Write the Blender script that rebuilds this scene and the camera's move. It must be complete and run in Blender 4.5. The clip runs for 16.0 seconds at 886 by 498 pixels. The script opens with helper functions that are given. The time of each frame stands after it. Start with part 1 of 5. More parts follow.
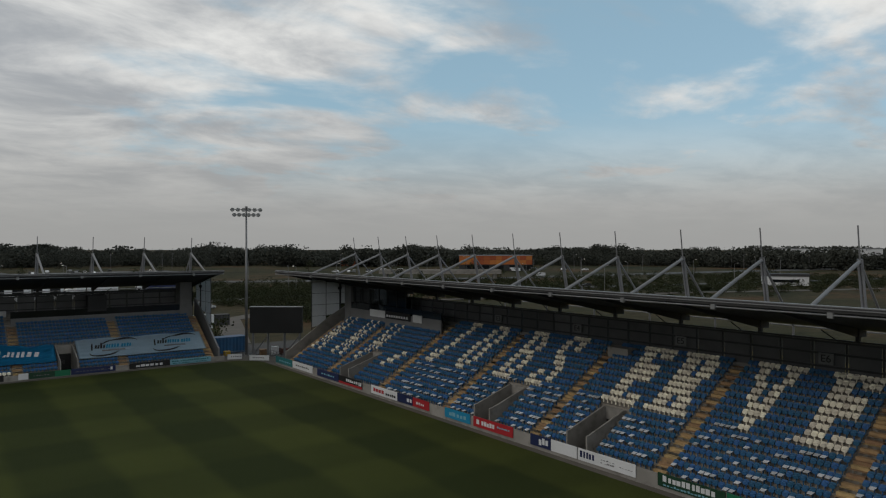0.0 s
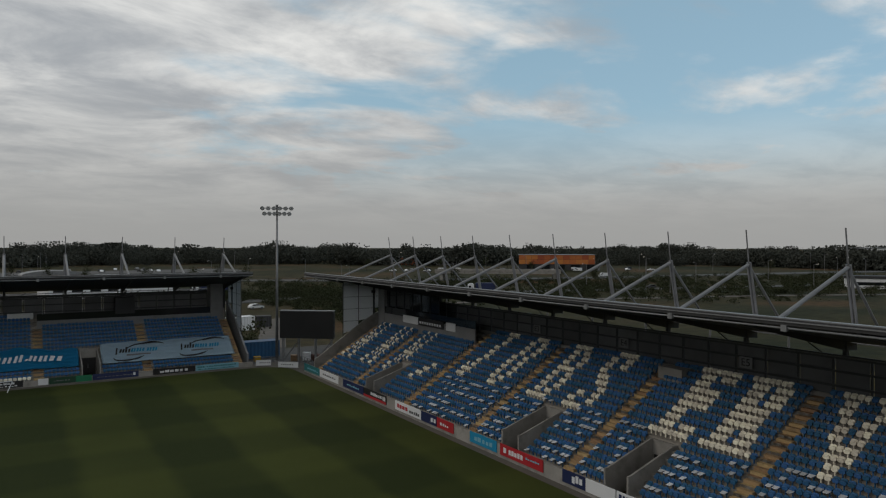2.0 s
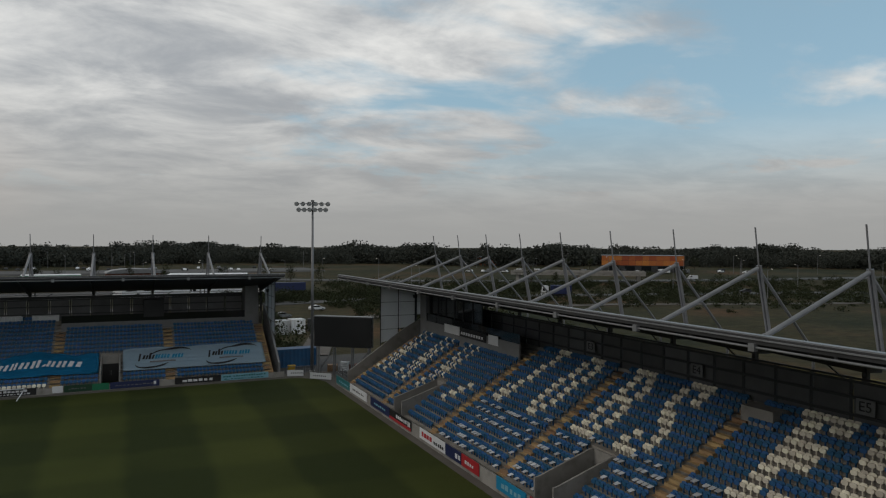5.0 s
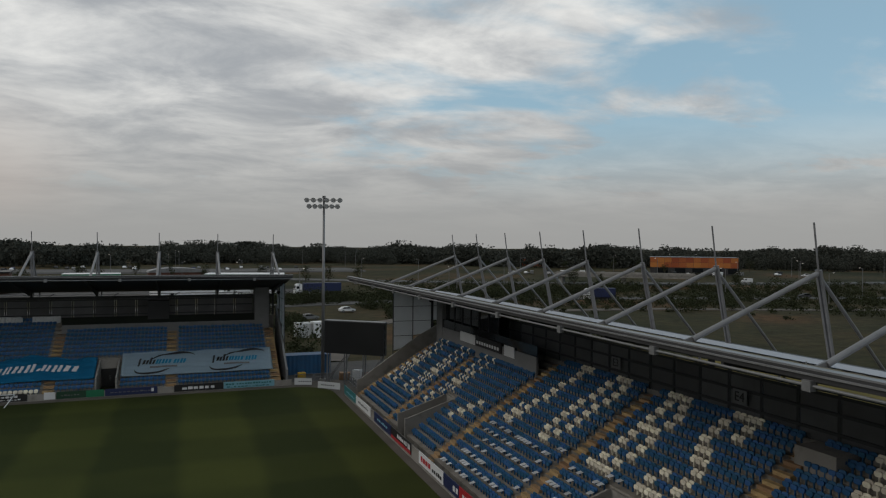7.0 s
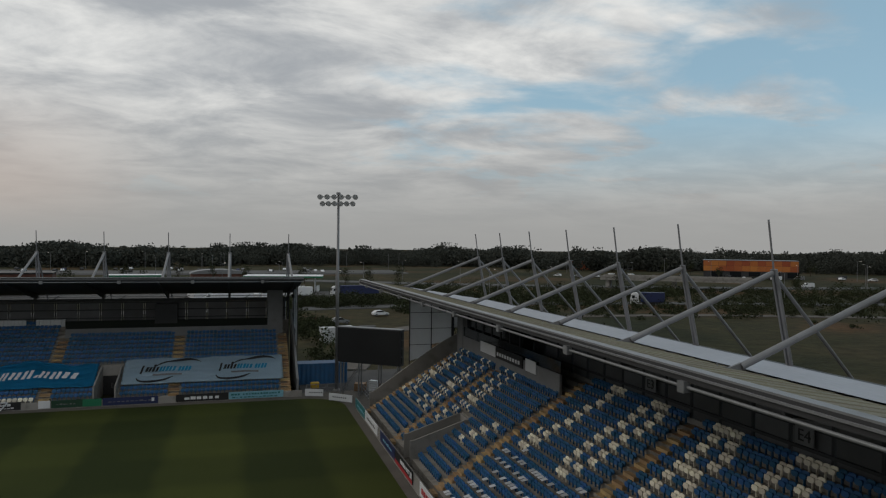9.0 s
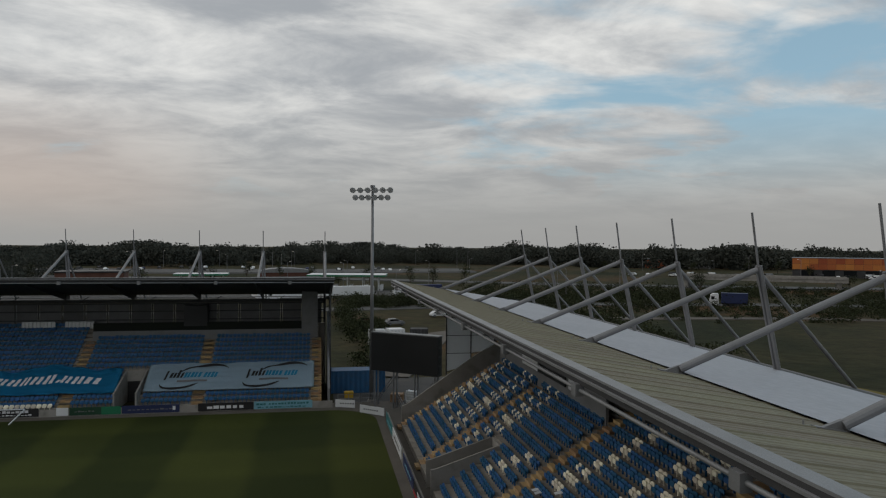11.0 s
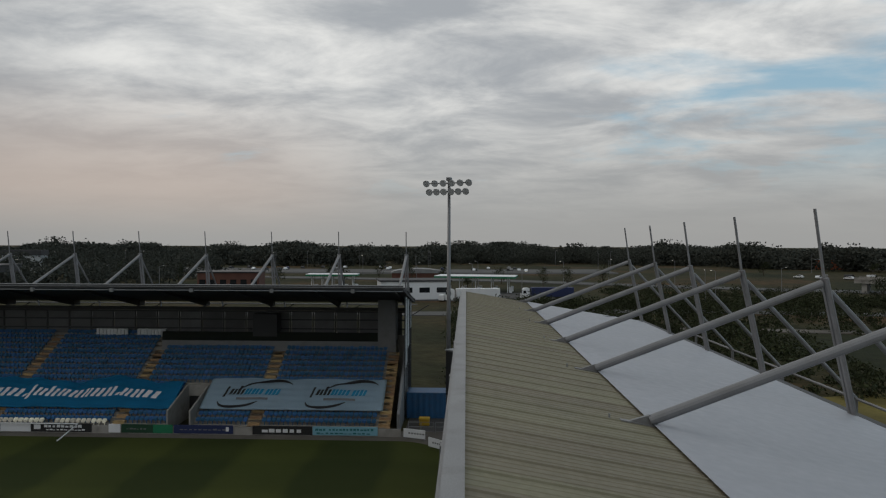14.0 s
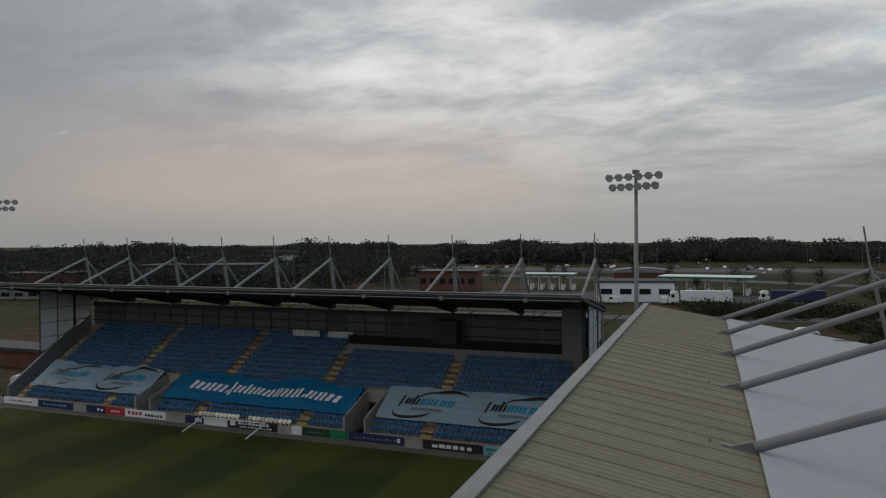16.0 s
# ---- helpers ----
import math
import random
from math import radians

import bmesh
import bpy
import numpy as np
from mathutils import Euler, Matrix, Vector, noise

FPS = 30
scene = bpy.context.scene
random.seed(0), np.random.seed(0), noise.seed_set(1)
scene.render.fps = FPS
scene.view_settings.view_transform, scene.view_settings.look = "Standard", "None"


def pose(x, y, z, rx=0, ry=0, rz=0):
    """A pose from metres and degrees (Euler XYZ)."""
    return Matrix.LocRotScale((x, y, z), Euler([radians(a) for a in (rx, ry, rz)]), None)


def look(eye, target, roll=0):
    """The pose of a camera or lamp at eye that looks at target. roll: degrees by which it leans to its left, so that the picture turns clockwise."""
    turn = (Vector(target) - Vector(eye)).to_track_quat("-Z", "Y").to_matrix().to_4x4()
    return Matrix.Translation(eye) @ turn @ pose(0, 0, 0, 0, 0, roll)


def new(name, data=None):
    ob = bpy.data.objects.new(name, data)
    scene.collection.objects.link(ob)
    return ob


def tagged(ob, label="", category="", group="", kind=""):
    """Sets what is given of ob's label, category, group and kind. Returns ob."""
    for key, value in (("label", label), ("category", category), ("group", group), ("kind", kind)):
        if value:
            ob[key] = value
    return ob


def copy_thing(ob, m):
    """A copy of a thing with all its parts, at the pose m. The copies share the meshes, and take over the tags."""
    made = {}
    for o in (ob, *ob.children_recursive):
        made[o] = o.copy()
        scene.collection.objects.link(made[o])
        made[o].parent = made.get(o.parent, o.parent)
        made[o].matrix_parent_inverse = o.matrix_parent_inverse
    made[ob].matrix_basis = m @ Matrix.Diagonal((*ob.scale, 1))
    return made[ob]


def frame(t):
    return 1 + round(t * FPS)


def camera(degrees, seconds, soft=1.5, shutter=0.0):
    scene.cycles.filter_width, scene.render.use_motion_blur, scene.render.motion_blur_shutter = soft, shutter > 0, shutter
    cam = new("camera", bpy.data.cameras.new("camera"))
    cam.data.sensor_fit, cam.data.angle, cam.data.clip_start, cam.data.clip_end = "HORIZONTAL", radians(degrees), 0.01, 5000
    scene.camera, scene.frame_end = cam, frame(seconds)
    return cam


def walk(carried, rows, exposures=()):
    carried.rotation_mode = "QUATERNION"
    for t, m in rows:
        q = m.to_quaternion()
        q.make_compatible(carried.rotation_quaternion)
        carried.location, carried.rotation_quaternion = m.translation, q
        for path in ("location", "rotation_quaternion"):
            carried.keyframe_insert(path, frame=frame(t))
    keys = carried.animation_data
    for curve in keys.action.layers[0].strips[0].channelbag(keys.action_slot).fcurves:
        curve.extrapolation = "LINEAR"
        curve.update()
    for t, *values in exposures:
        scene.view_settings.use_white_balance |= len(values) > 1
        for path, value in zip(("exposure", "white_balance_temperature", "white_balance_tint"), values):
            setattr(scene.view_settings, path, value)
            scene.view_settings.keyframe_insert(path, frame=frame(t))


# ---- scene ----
cam = camera(65.5, 16.0, soft=1.2)
PATH = [
    (0, (-0.654, -1.836, 17.259), (0.553, -0.242, 17.255), -0.0),
    (0.5, (1.363, -0.759, 17.355), (2.534, 0.863, 17.35), 0.0),
    (1, (3.339, 0.309, 17.46), (4.469, 1.959, 17.453), 0.1),
    (1.5, (5.232, 1.343, 17.548), (6.323, 3.019, 17.539), 0.1),
    (2, (7.054, 2.526, 17.638), (8.106, 4.226, 17.629), 0.1),
    (2.5, (8.862, 3.758, 17.714), (9.876, 5.483, 17.704), 0.1),
    (3, (10.621, 4.966, 17.727), (11.596, 6.713, 17.716), 0.1),
    (3.5, (12.338, 6.132, 17.708), (13.272, 7.901, 17.698), 0.2),
    (4, (13.995, 7.437, 17.693), (14.894, 9.223, 17.683), 0.2),
    (6.5, (22.163, 14.355, 17.493), (22.896, 16.216, 17.484), 0.5),
    (7, (23.732, 15.702, 17.502), (24.435, 17.575, 17.493), 0.5),
    (7.5, (25.184, 17.129, 17.504), (25.862, 19.011, 17.494), 0.4),
    (8, (26.503, 18.613, 17.456), (27.145, 20.507, 17.448), 0.4),
    (10.5, (33.332, 26.634, 17.178), (33.755, 28.588, 17.172), 0.6),
    (11, (34.696, 28.493, 17.252), (35.053, 30.461, 17.242), 0.4),
    (11.5, (35.972, 30.465, 17.251), (36.268, 32.443, 17.241), 0.4),
    (12, (37.26, 32.323, 17.296), (37.491, 34.309, 17.287), 0.4),
    (12.5, (38.495, 34.154, 17.371), (38.66, 36.148, 17.359), 0.3),
    (13, (39.747, 35.98, 17.447), (39.846, 37.978, 17.434), 0.2),
    (13.5, (40.936, 37.999, 17.513), (40.975, 39.999, 17.499), 0.2),
    (14, (42.212, 39.949, 17.579), (42.144, 41.948, 17.565), 0.2),
    (14.5, (43.269, 41.861, 17.67), (43.07, 43.852, 17.655), 0.2),
    (15, (44.086, 43.441, 17.849), (43.747, 45.412, 17.83), -0.1),
    (15.5, (44.995, 45.189, 17.984), (44.482, 47.122, 17.963), 0.1),
    (16, (45.852, 46.93, 18.135), (45.138, 48.798, 18.114), -0.4),
]
walk(cam, [(t, look(e, g, r)) for t, e, g, r in PATH])

# ---- light ----
SUN_EL, SUN_ROT = radians(30), radians(-72)
world = bpy.data.worlds.new("sky")
scene.world = world
world.use_nodes = True


def build_sky(nt):
    n, l = nt.nodes, nt.links
    n.clear()
    out = n.new("ShaderNodeOutputWorld")
    bg = n.new("ShaderNodeBackground")
    sky = n.new("ShaderNodeTexSky")
    sky.sky_type = "NISHITA"
    sky.sun_disc = False
    sky.sun_elevation, sky.sun_rotation = SUN_EL, SUN_ROT
    sky.air_density, sky.dust_density, sky.ozone_density = 1.0, 1.5, 2.0
    tc = n.new("ShaderNodeTexCoord")
    sep = n.new("ShaderNodeSeparateXYZ")
    l.new(tc.outputs["Generated"], sep.inputs[0])

    def mth(op, a, b=None, clamp=False):
        m = n.new("ShaderNodeMath")
        m.operation, m.use_clamp = op, clamp
        for i, v in enumerate((a, b)):
            if v is None:
                continue
            if isinstance(v, (int, float)):
                m.inputs[i].default_value = v
            else:
                l.new(v, m.inputs[i])
        return m.outputs[0]

    # the cloud deck, laid on a flat layer overhead
    den = mth("ADD", mth("MAXIMUM", sep.outputs["Z"], 0.0), 0.15)
    px, py = mth("DIVIDE", sep.outputs["X"], den), mth("DIVIDE", sep.outputs["Y"], den)
    com = n.new("ShaderNodeCombineXYZ")
    l.new(px, com.inputs[0])
    l.new(py, com.inputs[1])

    def fbm(scale, detail, rough, dist, off):
        mp = n.new("ShaderNodeMapping")
        mp.inputs["Location"].default_value = off
        mp.inputs["Rotation"].default_value = (0, 0, radians(38))
        mp.inputs["Scale"].default_value = (1.0, 1.3, 1.0)
        l.new(com.outputs[0], mp.inputs[0])
        t = n.new("ShaderNodeTexNoise")
        t.inputs["Scale"].default_value, t.inputs["Detail"].default_value = scale, detail
        t.inputs["Roughness"].default_value, t.inputs["Distortion"].default_value = rough, dist
        l.new(mp.outputs[0], t.inputs["Vector"])
        return t.outputs["Fac"]

    def ramp(v, a, b):
        m = n.new("ShaderNodeMapRange")
        m.interpolation_type = "SMOOTHSTEP"
        m.inputs[1].default_value, m.inputs[2].default_value = a, b
        l.new(v, m.inputs[0])
        return m.outputs[0]

    def mix(f, a, b):
        m = n.new("ShaderNodeMix")
        m.data_type = "RGBA"
        for i, v in ((0, f), (6, a), (7, b)):
            if isinstance(v, tuple):
                m.inputs[i].default_value = (*v, 1)
            elif isinstance(v, float):
                m.inputs[i].default_value = v
            else:
                l.new(v, m.inputs[i])
        return m.outputs[2]

    # the deck thins out towards the north-east
    az = mth("ADD", mth("MULTIPLY", sep.outputs["X"], 0.66), mth("MULTIPLY", sep.outputs["Y"], 0.05))
    thin = ramp(az, 0.02, 0.52)
    big = fbm(1.05, 10, 0.56, 0.25, (0.3, 1.1, 0))
    cover = ramp(mth("SUBTRACT", big, mth("MULTIPLY", thin, 0.255)), 0.20, 0.40)
    haze = mth("SUBTRACT", 1.0, ramp(sep.outputs["Z"], 0.05, 0.20))
    cover = mth("MAXIMUM", cover, haze)
    tone = ramp(fbm(1.7, 10, 0.6, 0.3, (4.0, 2.0, 1)), 0.30, 0.72)
    grey = mix(tone, (0.37, 0.385, 0.405), (0.84, 0.83, 0.80))
    # the deck is thicker and greyer towards the west
    west = ramp(mth("MULTIPLY", sep.outputs["X"], -1.0), 0.42, 0.85)
    grey = mix(mth("MULTIPLY", west, 0.75), grey, (0.27, 0.285, 0.31))
    low = mix(mth("SUBTRACT", 1.0, ramp(sep.outputs["Z"], 0.0, 0.26)), grey, (0.345, 0.338, 0.328))
    # the evening glow behind the deck, low in the north-west
    glow = mth("MULTIPLY", ramp(mth("SUBTRACT", sep.outputs["Y"], mth("MULTIPLY", sep.outputs["X"], 0.6)), 1.03, 1.17),
               mth("MULTIPLY", ramp(sep.outputs["Z"], 0.0, 0.08), mth("SUBTRACT", 1.0, ramp(sep.outputs["Z"], 0.08, 0.24))))
    dim = ramp(mth("MULTIPLY", sep.outputs["X"], -1.0), 0.38, 0.85)
    low = mix(mth("MULTIPLY", dim, 0.62), low, (0.20, 0.205, 0.215))
    low = mix(mth("MULTIPLY", glow, 0.65), low, (0.53, 0.42, 0.355))
    blue = sky.outputs[0]
    sc = n.new("ShaderNodeVectorMath")
    sc.operation = "SCALE"
    sc.inputs[3].default_value = SKY_GAIN
    l.new(blue, sc.inputs[0])
    veil = mix(0.6, sc.outputs[0], (0.32, 0.50, 0.58))
    col = mix(mth("MULTIPLY", cover, 0.94), veil, low)
    l.new(col, bg.inputs[0])
    bg.inputs[1].default_value = SKY_STRENGTH
    l.new(bg.outputs[0], out.inputs[0])


SKY_GAIN, SKY_STRENGTH = 0.125, 1.0
build_sky(world.node_tree)
sun = new("sun", bpy.data.lights.new("sun", "SUN"))
sun.data.energy, sun.data.angle, sun.data.color = 0.5, radians(20), (1.0, 0.93, 0.84)
# the sun stands low behind the thin deck, in the west-north-west
sun.matrix_basis = look((0, 0, 60), (46, -15, 32))


# ---- materials ----
def mat(name, col, rough=0.7, metal=0.0, var=0.18, scale=3.0, fine=40.0, bump=0.15, dirt=0.0, dirt_col=(0.06, 0.055, 0.045), rand="", spec=0.4, spread=0.26, thin=0.0, mottle=0.5):
    """A surface with large and fine variation, a little relief and blotchy dirt, in world metres."""
    m = bpy.data.materials.new(name)
    m.use_nodes = True
    n, l = m.node_tree.nodes, m.node_tree.links
    b = n["Principled BSDF"]
    b.inputs["Roughness"].default_value, b.inputs["Metallic"].default_value = rough, metal
    b.inputs["Specular IOR Level"].default_value = spec
    geo = n.new("ShaderNodeNewGeometry")

    def noise_at(s, d):
        t = n.new("ShaderNodeTexNoise")
        t.inputs["Scale"].default_value, t.inputs["Detail"].default_value = s, d
        l.new(geo.outputs["Position"], t.inputs["Vector"])
        return t.outputs["Fac"]

    def mixc(f, a, bb, mode="MIX"):
        x = n.new("ShaderNodeMix")
        x.data_type, x.blend_type = "RGBA", mode
        for i, v in ((0, f), (6, a), (7, bb)):
            if isinstance(v, tuple):
                x.inputs[i].default_value = (*v, 1)
            elif isinstance(v, (int, float)):
                x.inputs[i].default_value = v
            else:
                l.new(v, x.inputs[i])
        return x.outputs[2]

    def rng(v, a, bb, c, d):
        r = n.new("ShaderNodeMapRange")
        for i, w in ((1, a), (2, bb), (3, c), (4, d)):
            r.inputs[i].default_value = w
        l.new(v, r.inputs[0])
        return r.outputs[0]

    big, small = noise_at(1 / scale, 4), noise_at(fine, 3)
    dark = tuple(c * (1 - var) for c in col)
    lite = tuple(min(1, c * (1 + var)) for c in col)
    c = mixc(rng(big, 0.3, 0.7, 0, 1), dark, lite)
    c = mixc(rng(small, 0.25, 0.75, 0, mottle), c, tuple(k * 0.72 for k in col))
    if rand:
        if rand == "object":
            src = n.new("ShaderNodeObjectInfo").outputs["Random"]
        else:
            src = geo.outputs["Random Per Island"]
        hsv = n.new("ShaderNodeHueSaturation")
        l.new(rng(src, 0, 1, 1 - spread, 1 + spread), hsv.inputs["Value"])
        l.new(rng(src, 0, 1, 0.485, 0.515), hsv.inputs["Hue"])
        l.new(c, hsv.inputs["Color"])
        c = hsv.outputs[0]
    if dirt:
        d = noise_at(2.2 / scale, 8)
        c = mixc(rng(d, 0.5, 0.72, 0, dirt), c, dirt_col)
    l.new(c, b.inputs["Base Color"])
    l.new(rng(small, 0.2, 0.8, max(0.02, rough - 0.12), min(1, rough + 0.12)), b.inputs["Roughness"])
    if bump:
        bp = n.new("ShaderNodeBump")
        bp.inputs["Strength"].default_value, bp.inputs["Distance"].default_value = bump, 0.02
        l.new(small, bp.inputs["Height"])
        l.new(bp.outputs[0], b.inputs["Normal"])
    if thin:
        # light passes through the sheet
        tr, sh = n.new("ShaderNodeBsdfTranslucent"), n.new("ShaderNodeMixShader")
        l.new(c, tr.inputs[0])
        sh.inputs[0].default_value = thin
        l.new(b.outputs[0], sh.inputs[1])
        l.new(tr.outputs[0], sh.inputs[2])
        l.new(sh.outputs[0], n["Material Output"].inputs[0])
    return m


def pitch_material():
    """Mown turf: bands up and down and across, with worn and moist blotches."""
    m = bpy.data.materials.new("mown_turf")
    m.use_nodes = True
    n, l = m.node_tree.nodes, m.node_tree.links
    b = n["Principled BSDF"]
    b.inputs["Roughness"].default_value = 0.95
    b.inputs["Specular IOR Level"].default_value = 0.1
    geo = n.new("ShaderNodeNewGeometry")
    sep = n.new("ShaderNodeSeparateXYZ")
    l.new(geo.outputs["Position"], sep.inputs[0])

    def node(op, *v):
        x = n.new("ShaderNodeMath")
        x.operation = op
        for i, k in enumerate(v):
            if isinstance(k, (int, float)):
                x.inputs[i].default_value = k
            else:
                l.new(k, x.inputs[i])
        return x.outputs[0]

    def tex(s, d):
        t = n.new("ShaderNodeTexNoise")
        t.inputs["Scale"].default_value, t.inputs["Detail"].default_value = s, d
        l.new(geo.outputs["Position"], t.inputs["Vector"])
        return t.outputs["Fac"]

    wob = node("MULTIPLY", node("SUBTRACT", tex(0.12, 2), 0.5), 1.6)

    def band(axis, period, soft, off):
        s = node("SINE", node("MULTIPLY", node("ADD", node("ADD", sep.outputs[axis], off), wob), 2 * math.pi / period))
        r = n.new("ShaderNodeMapRange")
        r.interpolation_type = "SMOOTHSTEP"
        r.inputs[1].default_value, r.inputs[2].default_value = -soft, soft
        l.new(s, r.inputs[0])
        return r.outputs[0]

    ba, bb = band(0, 12.4, 0.35, 1.4), band(1, 14.0, 0.5, 3.0)
    both = node("ADD", node("MULTIPLY", ba, 0.50), node("MULTIPLY", bb, 0.32))
    both = node("ADD", both, node("MULTIPLY", node("SUBTRACT", tex(0.09, 5), 0.5), 0.9))
    r = n.new("ShaderNodeValToRGB")
    r.color_ramp.elements[0].position, r.color_ramp.elements[0].color = 0.1, (0.024, 0.033, 0.009, 1)
    r.color_ramp.elements[1].position, r.color_ramp.elements[1].color = 0.95, (0.053, 0.063, 0.015, 1)
    l.new(both, r.inputs[0])
    x = n.new("ShaderNodeMix")
    x.data_type, x.blend_type = "RGBA", "MULTIPLY"
    x.inputs[0].default_value = 0.6
    l.new(r.outputs[0], x.inputs[6])
    fine = n.new("ShaderNodeValToRGB")
    fine.color_ramp.elements[0].color, fine.color_ramp.elements[1].color = (0.5, 0.5, 0.5, 1), (1.3, 1.3, 1.2, 1)
    l.new(tex(9.0, 6), fine.inputs[0])
    l.new(fine.outputs[0], x.inputs[7])
    l.new(x.outputs[2], b.inputs["Base Color"])
    bp = n.new("ShaderNodeBump")
    bp.inputs["Strength"].default_value, bp.inputs["Distance"].default_value = 0.5, 0.03
    l.new(tex(30.0, 3), bp.inputs["Height"])
    l.new(bp.outputs[0], b.inputs["Normal"])
    return m


def land_material():
    """Rough open land: grass, dry brown weeds and bare earth in patches."""
    m = bpy.data.materials.new("rough_land")
    m.use_nodes = True
    n, l = m.node_tree.nodes, m.node_tree.links
    b = n["Principled BSDF"]
    b.inputs["Roughness"].default_value = 0.95
    b.inputs["Specular IOR Level"].default_value = 0.1
    geo = n.new("ShaderNodeNewGeometry")

    def tex(s, d, off=0.0):
        t = n.new("ShaderNodeTexNoise")
        t.inputs["Scale"].default_value, t.inputs["Detail"].default_value = s, d
        v = n.new("ShaderNodeVectorMath")
        v.inputs[1].default_value = (off, off * 0.7, 0)
        l.new(geo.outputs["Position"], v.inputs[0])
        l.new(v.outputs[0], t.inputs["Vector"])
        return t.outputs["Fac"]

    r = n.new("ShaderNodeValToRGB")
    e = r.color_ramp.elements
    e[0].position, e[0].color = 0.34, (0.022, 0.026, 0.012, 1)
    e[1].position, e[1].color = 0.66, (0.088, 0.052, 0.027, 1)
    k = e.new(0.47)
    k.color = (0.040, 0.038, 0.018, 1)
    k = e.new(0.56)
    k.color = (0.052, 0.043, 0.022, 1)
    l.new(tex(0.022, 7), r.inputs[0])
    x = n.new("ShaderNodeMix")
    x.data_type, x.blend_type = "RGBA", "MULTIPLY"
    x.inputs[0].default_value = 0.75
    l.new(r.outputs[0], x.inputs[6])
    f = n.new("ShaderNodeValToRGB")
    f.color_ramp.elements[0].position, f.color_ramp.elements[1].position = 0.3, 0.7
    f.color_ramp.elements[0].color, f.color_ramp.elements[1].color = (0.42, 0.45, 0.4, 1), (1.25, 1.2, 1.1, 1)
    l.new(tex(0.35, 8, 31.0), f.inputs[0])
    l.new(f.outputs[0], x.inputs[7])
    l.new(x.outputs[2], b.inputs["Base Color"])
    bp = n.new("ShaderNodeBump")
    bp.inputs["Strength"].default_value, bp.inputs["Distance"].default_value = 0.6, 0.3
    l.new(tex(1.2, 6, 7.0), bp.inputs["Height"])
    l.new(bp.outputs[0], b.inputs["Normal"])
    return m


def glass_material():
    m = bpy.data.materials.new("tinted_glass")
    m.use_nodes = True
    b = m.node_tree.nodes["Principled BSDF"]
    b.inputs["Base Color"].default_value = (0.012, 0.014, 0.016, 1)
    b.inputs["Roughness"].default_value = 0.08
    b.inputs["Specular IOR Level"].default_value = 0.5
    return m


def lamp_glow(name, col, strength):
    m = bpy.data.materials.new(name)
    m.use_nodes = True
    b = m.node_tree.nodes["Principled BSDF"]
    b.inputs["Emission Color"].default_value = (*col, 1)
    b.inputs["Emission Strength"].default_value = strength
    return m


TURF, LAND, GLASS = pitch_material(), land_material(), glass_material()
CONCRETE = mat("concrete", (0.30, 0.285, 0.26), 0.85, scale=2.5, dirt=0.45)
DECK = mat("stained_terrace_concrete", (0.285, 0.262, 0.228), 0.9, scale=1.5, dirt=0.5)
STEP_TIMBER = mat("buff_step_coating", (0.40, 0.265, 0.135), 0.8, scale=1.2, dirt=0.35, rand="object")
TARMAC = mat("tarmac", (0.050, 0.048, 0.046), 0.9, scale=4, dirt=0.3, dirt_col=(0.10, 0.085, 0.065))
TRACK = mat("worn_track_concrete", (0.105, 0.092, 0.078), 0.9, scale=3, dirt=0.35)
VERGE = mat("dry_grass", (0.135, 0.112, 0.036), 0.95, var=0.3, scale=9, fine=2.5, dirt=0.4, dirt_col=(0.045, 0.045, 0.018), spec=0.1)
ROAD = mat("road_asphalt", (0.075, 0.074, 0.072), 0.85, scale=12, fine=6)
BLUE_SEAT = mat("blue_plastic", (0.026, 0.108, 0.235), 0.5, spec=0.25, var=0.15, scale=0.9, rand="island")
BLUE_SEAT_ONE = mat("blue_plastic_single", (0.026, 0.108, 0.235), 0.5, spec=0.25, var=0.15, scale=0.9, rand="object")
WHITE_SEAT = mat("cream_plastic", (0.86, 0.80, 0.65), 0.45, var=0.10, scale=0.8, rand="island", dirt=0.15)
WHITE_SEAT_ONE = mat("cream_plastic_single", (0.86, 0.80, 0.65), 0.45, var=0.10, scale=0.8, rand="object", dirt=0.15)
SHEET_WHITE = mat("white_plate", (0.66, 0.68, 0.70), 0.5, var=0.06, scale=1.0, rand="island", bump=0.05)
ROOF_BEIGE = mat("weathered_beige_sheeting", (0.168, 0.150, 0.098), 0.62, mottle=0.22, var=0.09, scale=2.2, fine=6, dirt=0.22, dirt_col=(0.095, 0.085, 0.062), rand="object", spread=0.07)
MEMBRANE = mat("white_roof_membrane", (0.335, 0.345, 0.375), 0.55, mottle=0.08, var=0.04, scale=5.0, fine=3, dirt=0.20, dirt_col=(0.29, 0.30, 0.33), bump=0.005)
STEEL = mat("galvanised_steel", (0.21, 0.21, 0.214), 0.5, metal=0.35, var=0.12, scale=1.5, dirt=0.25)
STEEL_DARK = mat("dark_painted_steel", (0.040, 0.041, 0.044), 0.6, var=0.2, scale=1.5)
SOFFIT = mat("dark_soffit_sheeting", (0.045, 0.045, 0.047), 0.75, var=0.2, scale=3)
PANEL_GREY = mat("grey_wall_cladding", (0.21, 0.212, 0.215), 0.6, var=0.1, scale=2.5, dirt=0.2)
PANEL_WHITE = mat("pale_windscreen_panel", (0.74, 0.76, 0.77), 0.4, thin=0.45, var=0.06, scale=3.0, dirt=0.12, dirt_col=(0.3, 0.3, 0.3))
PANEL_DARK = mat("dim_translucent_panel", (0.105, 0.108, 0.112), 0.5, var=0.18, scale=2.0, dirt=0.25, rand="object")
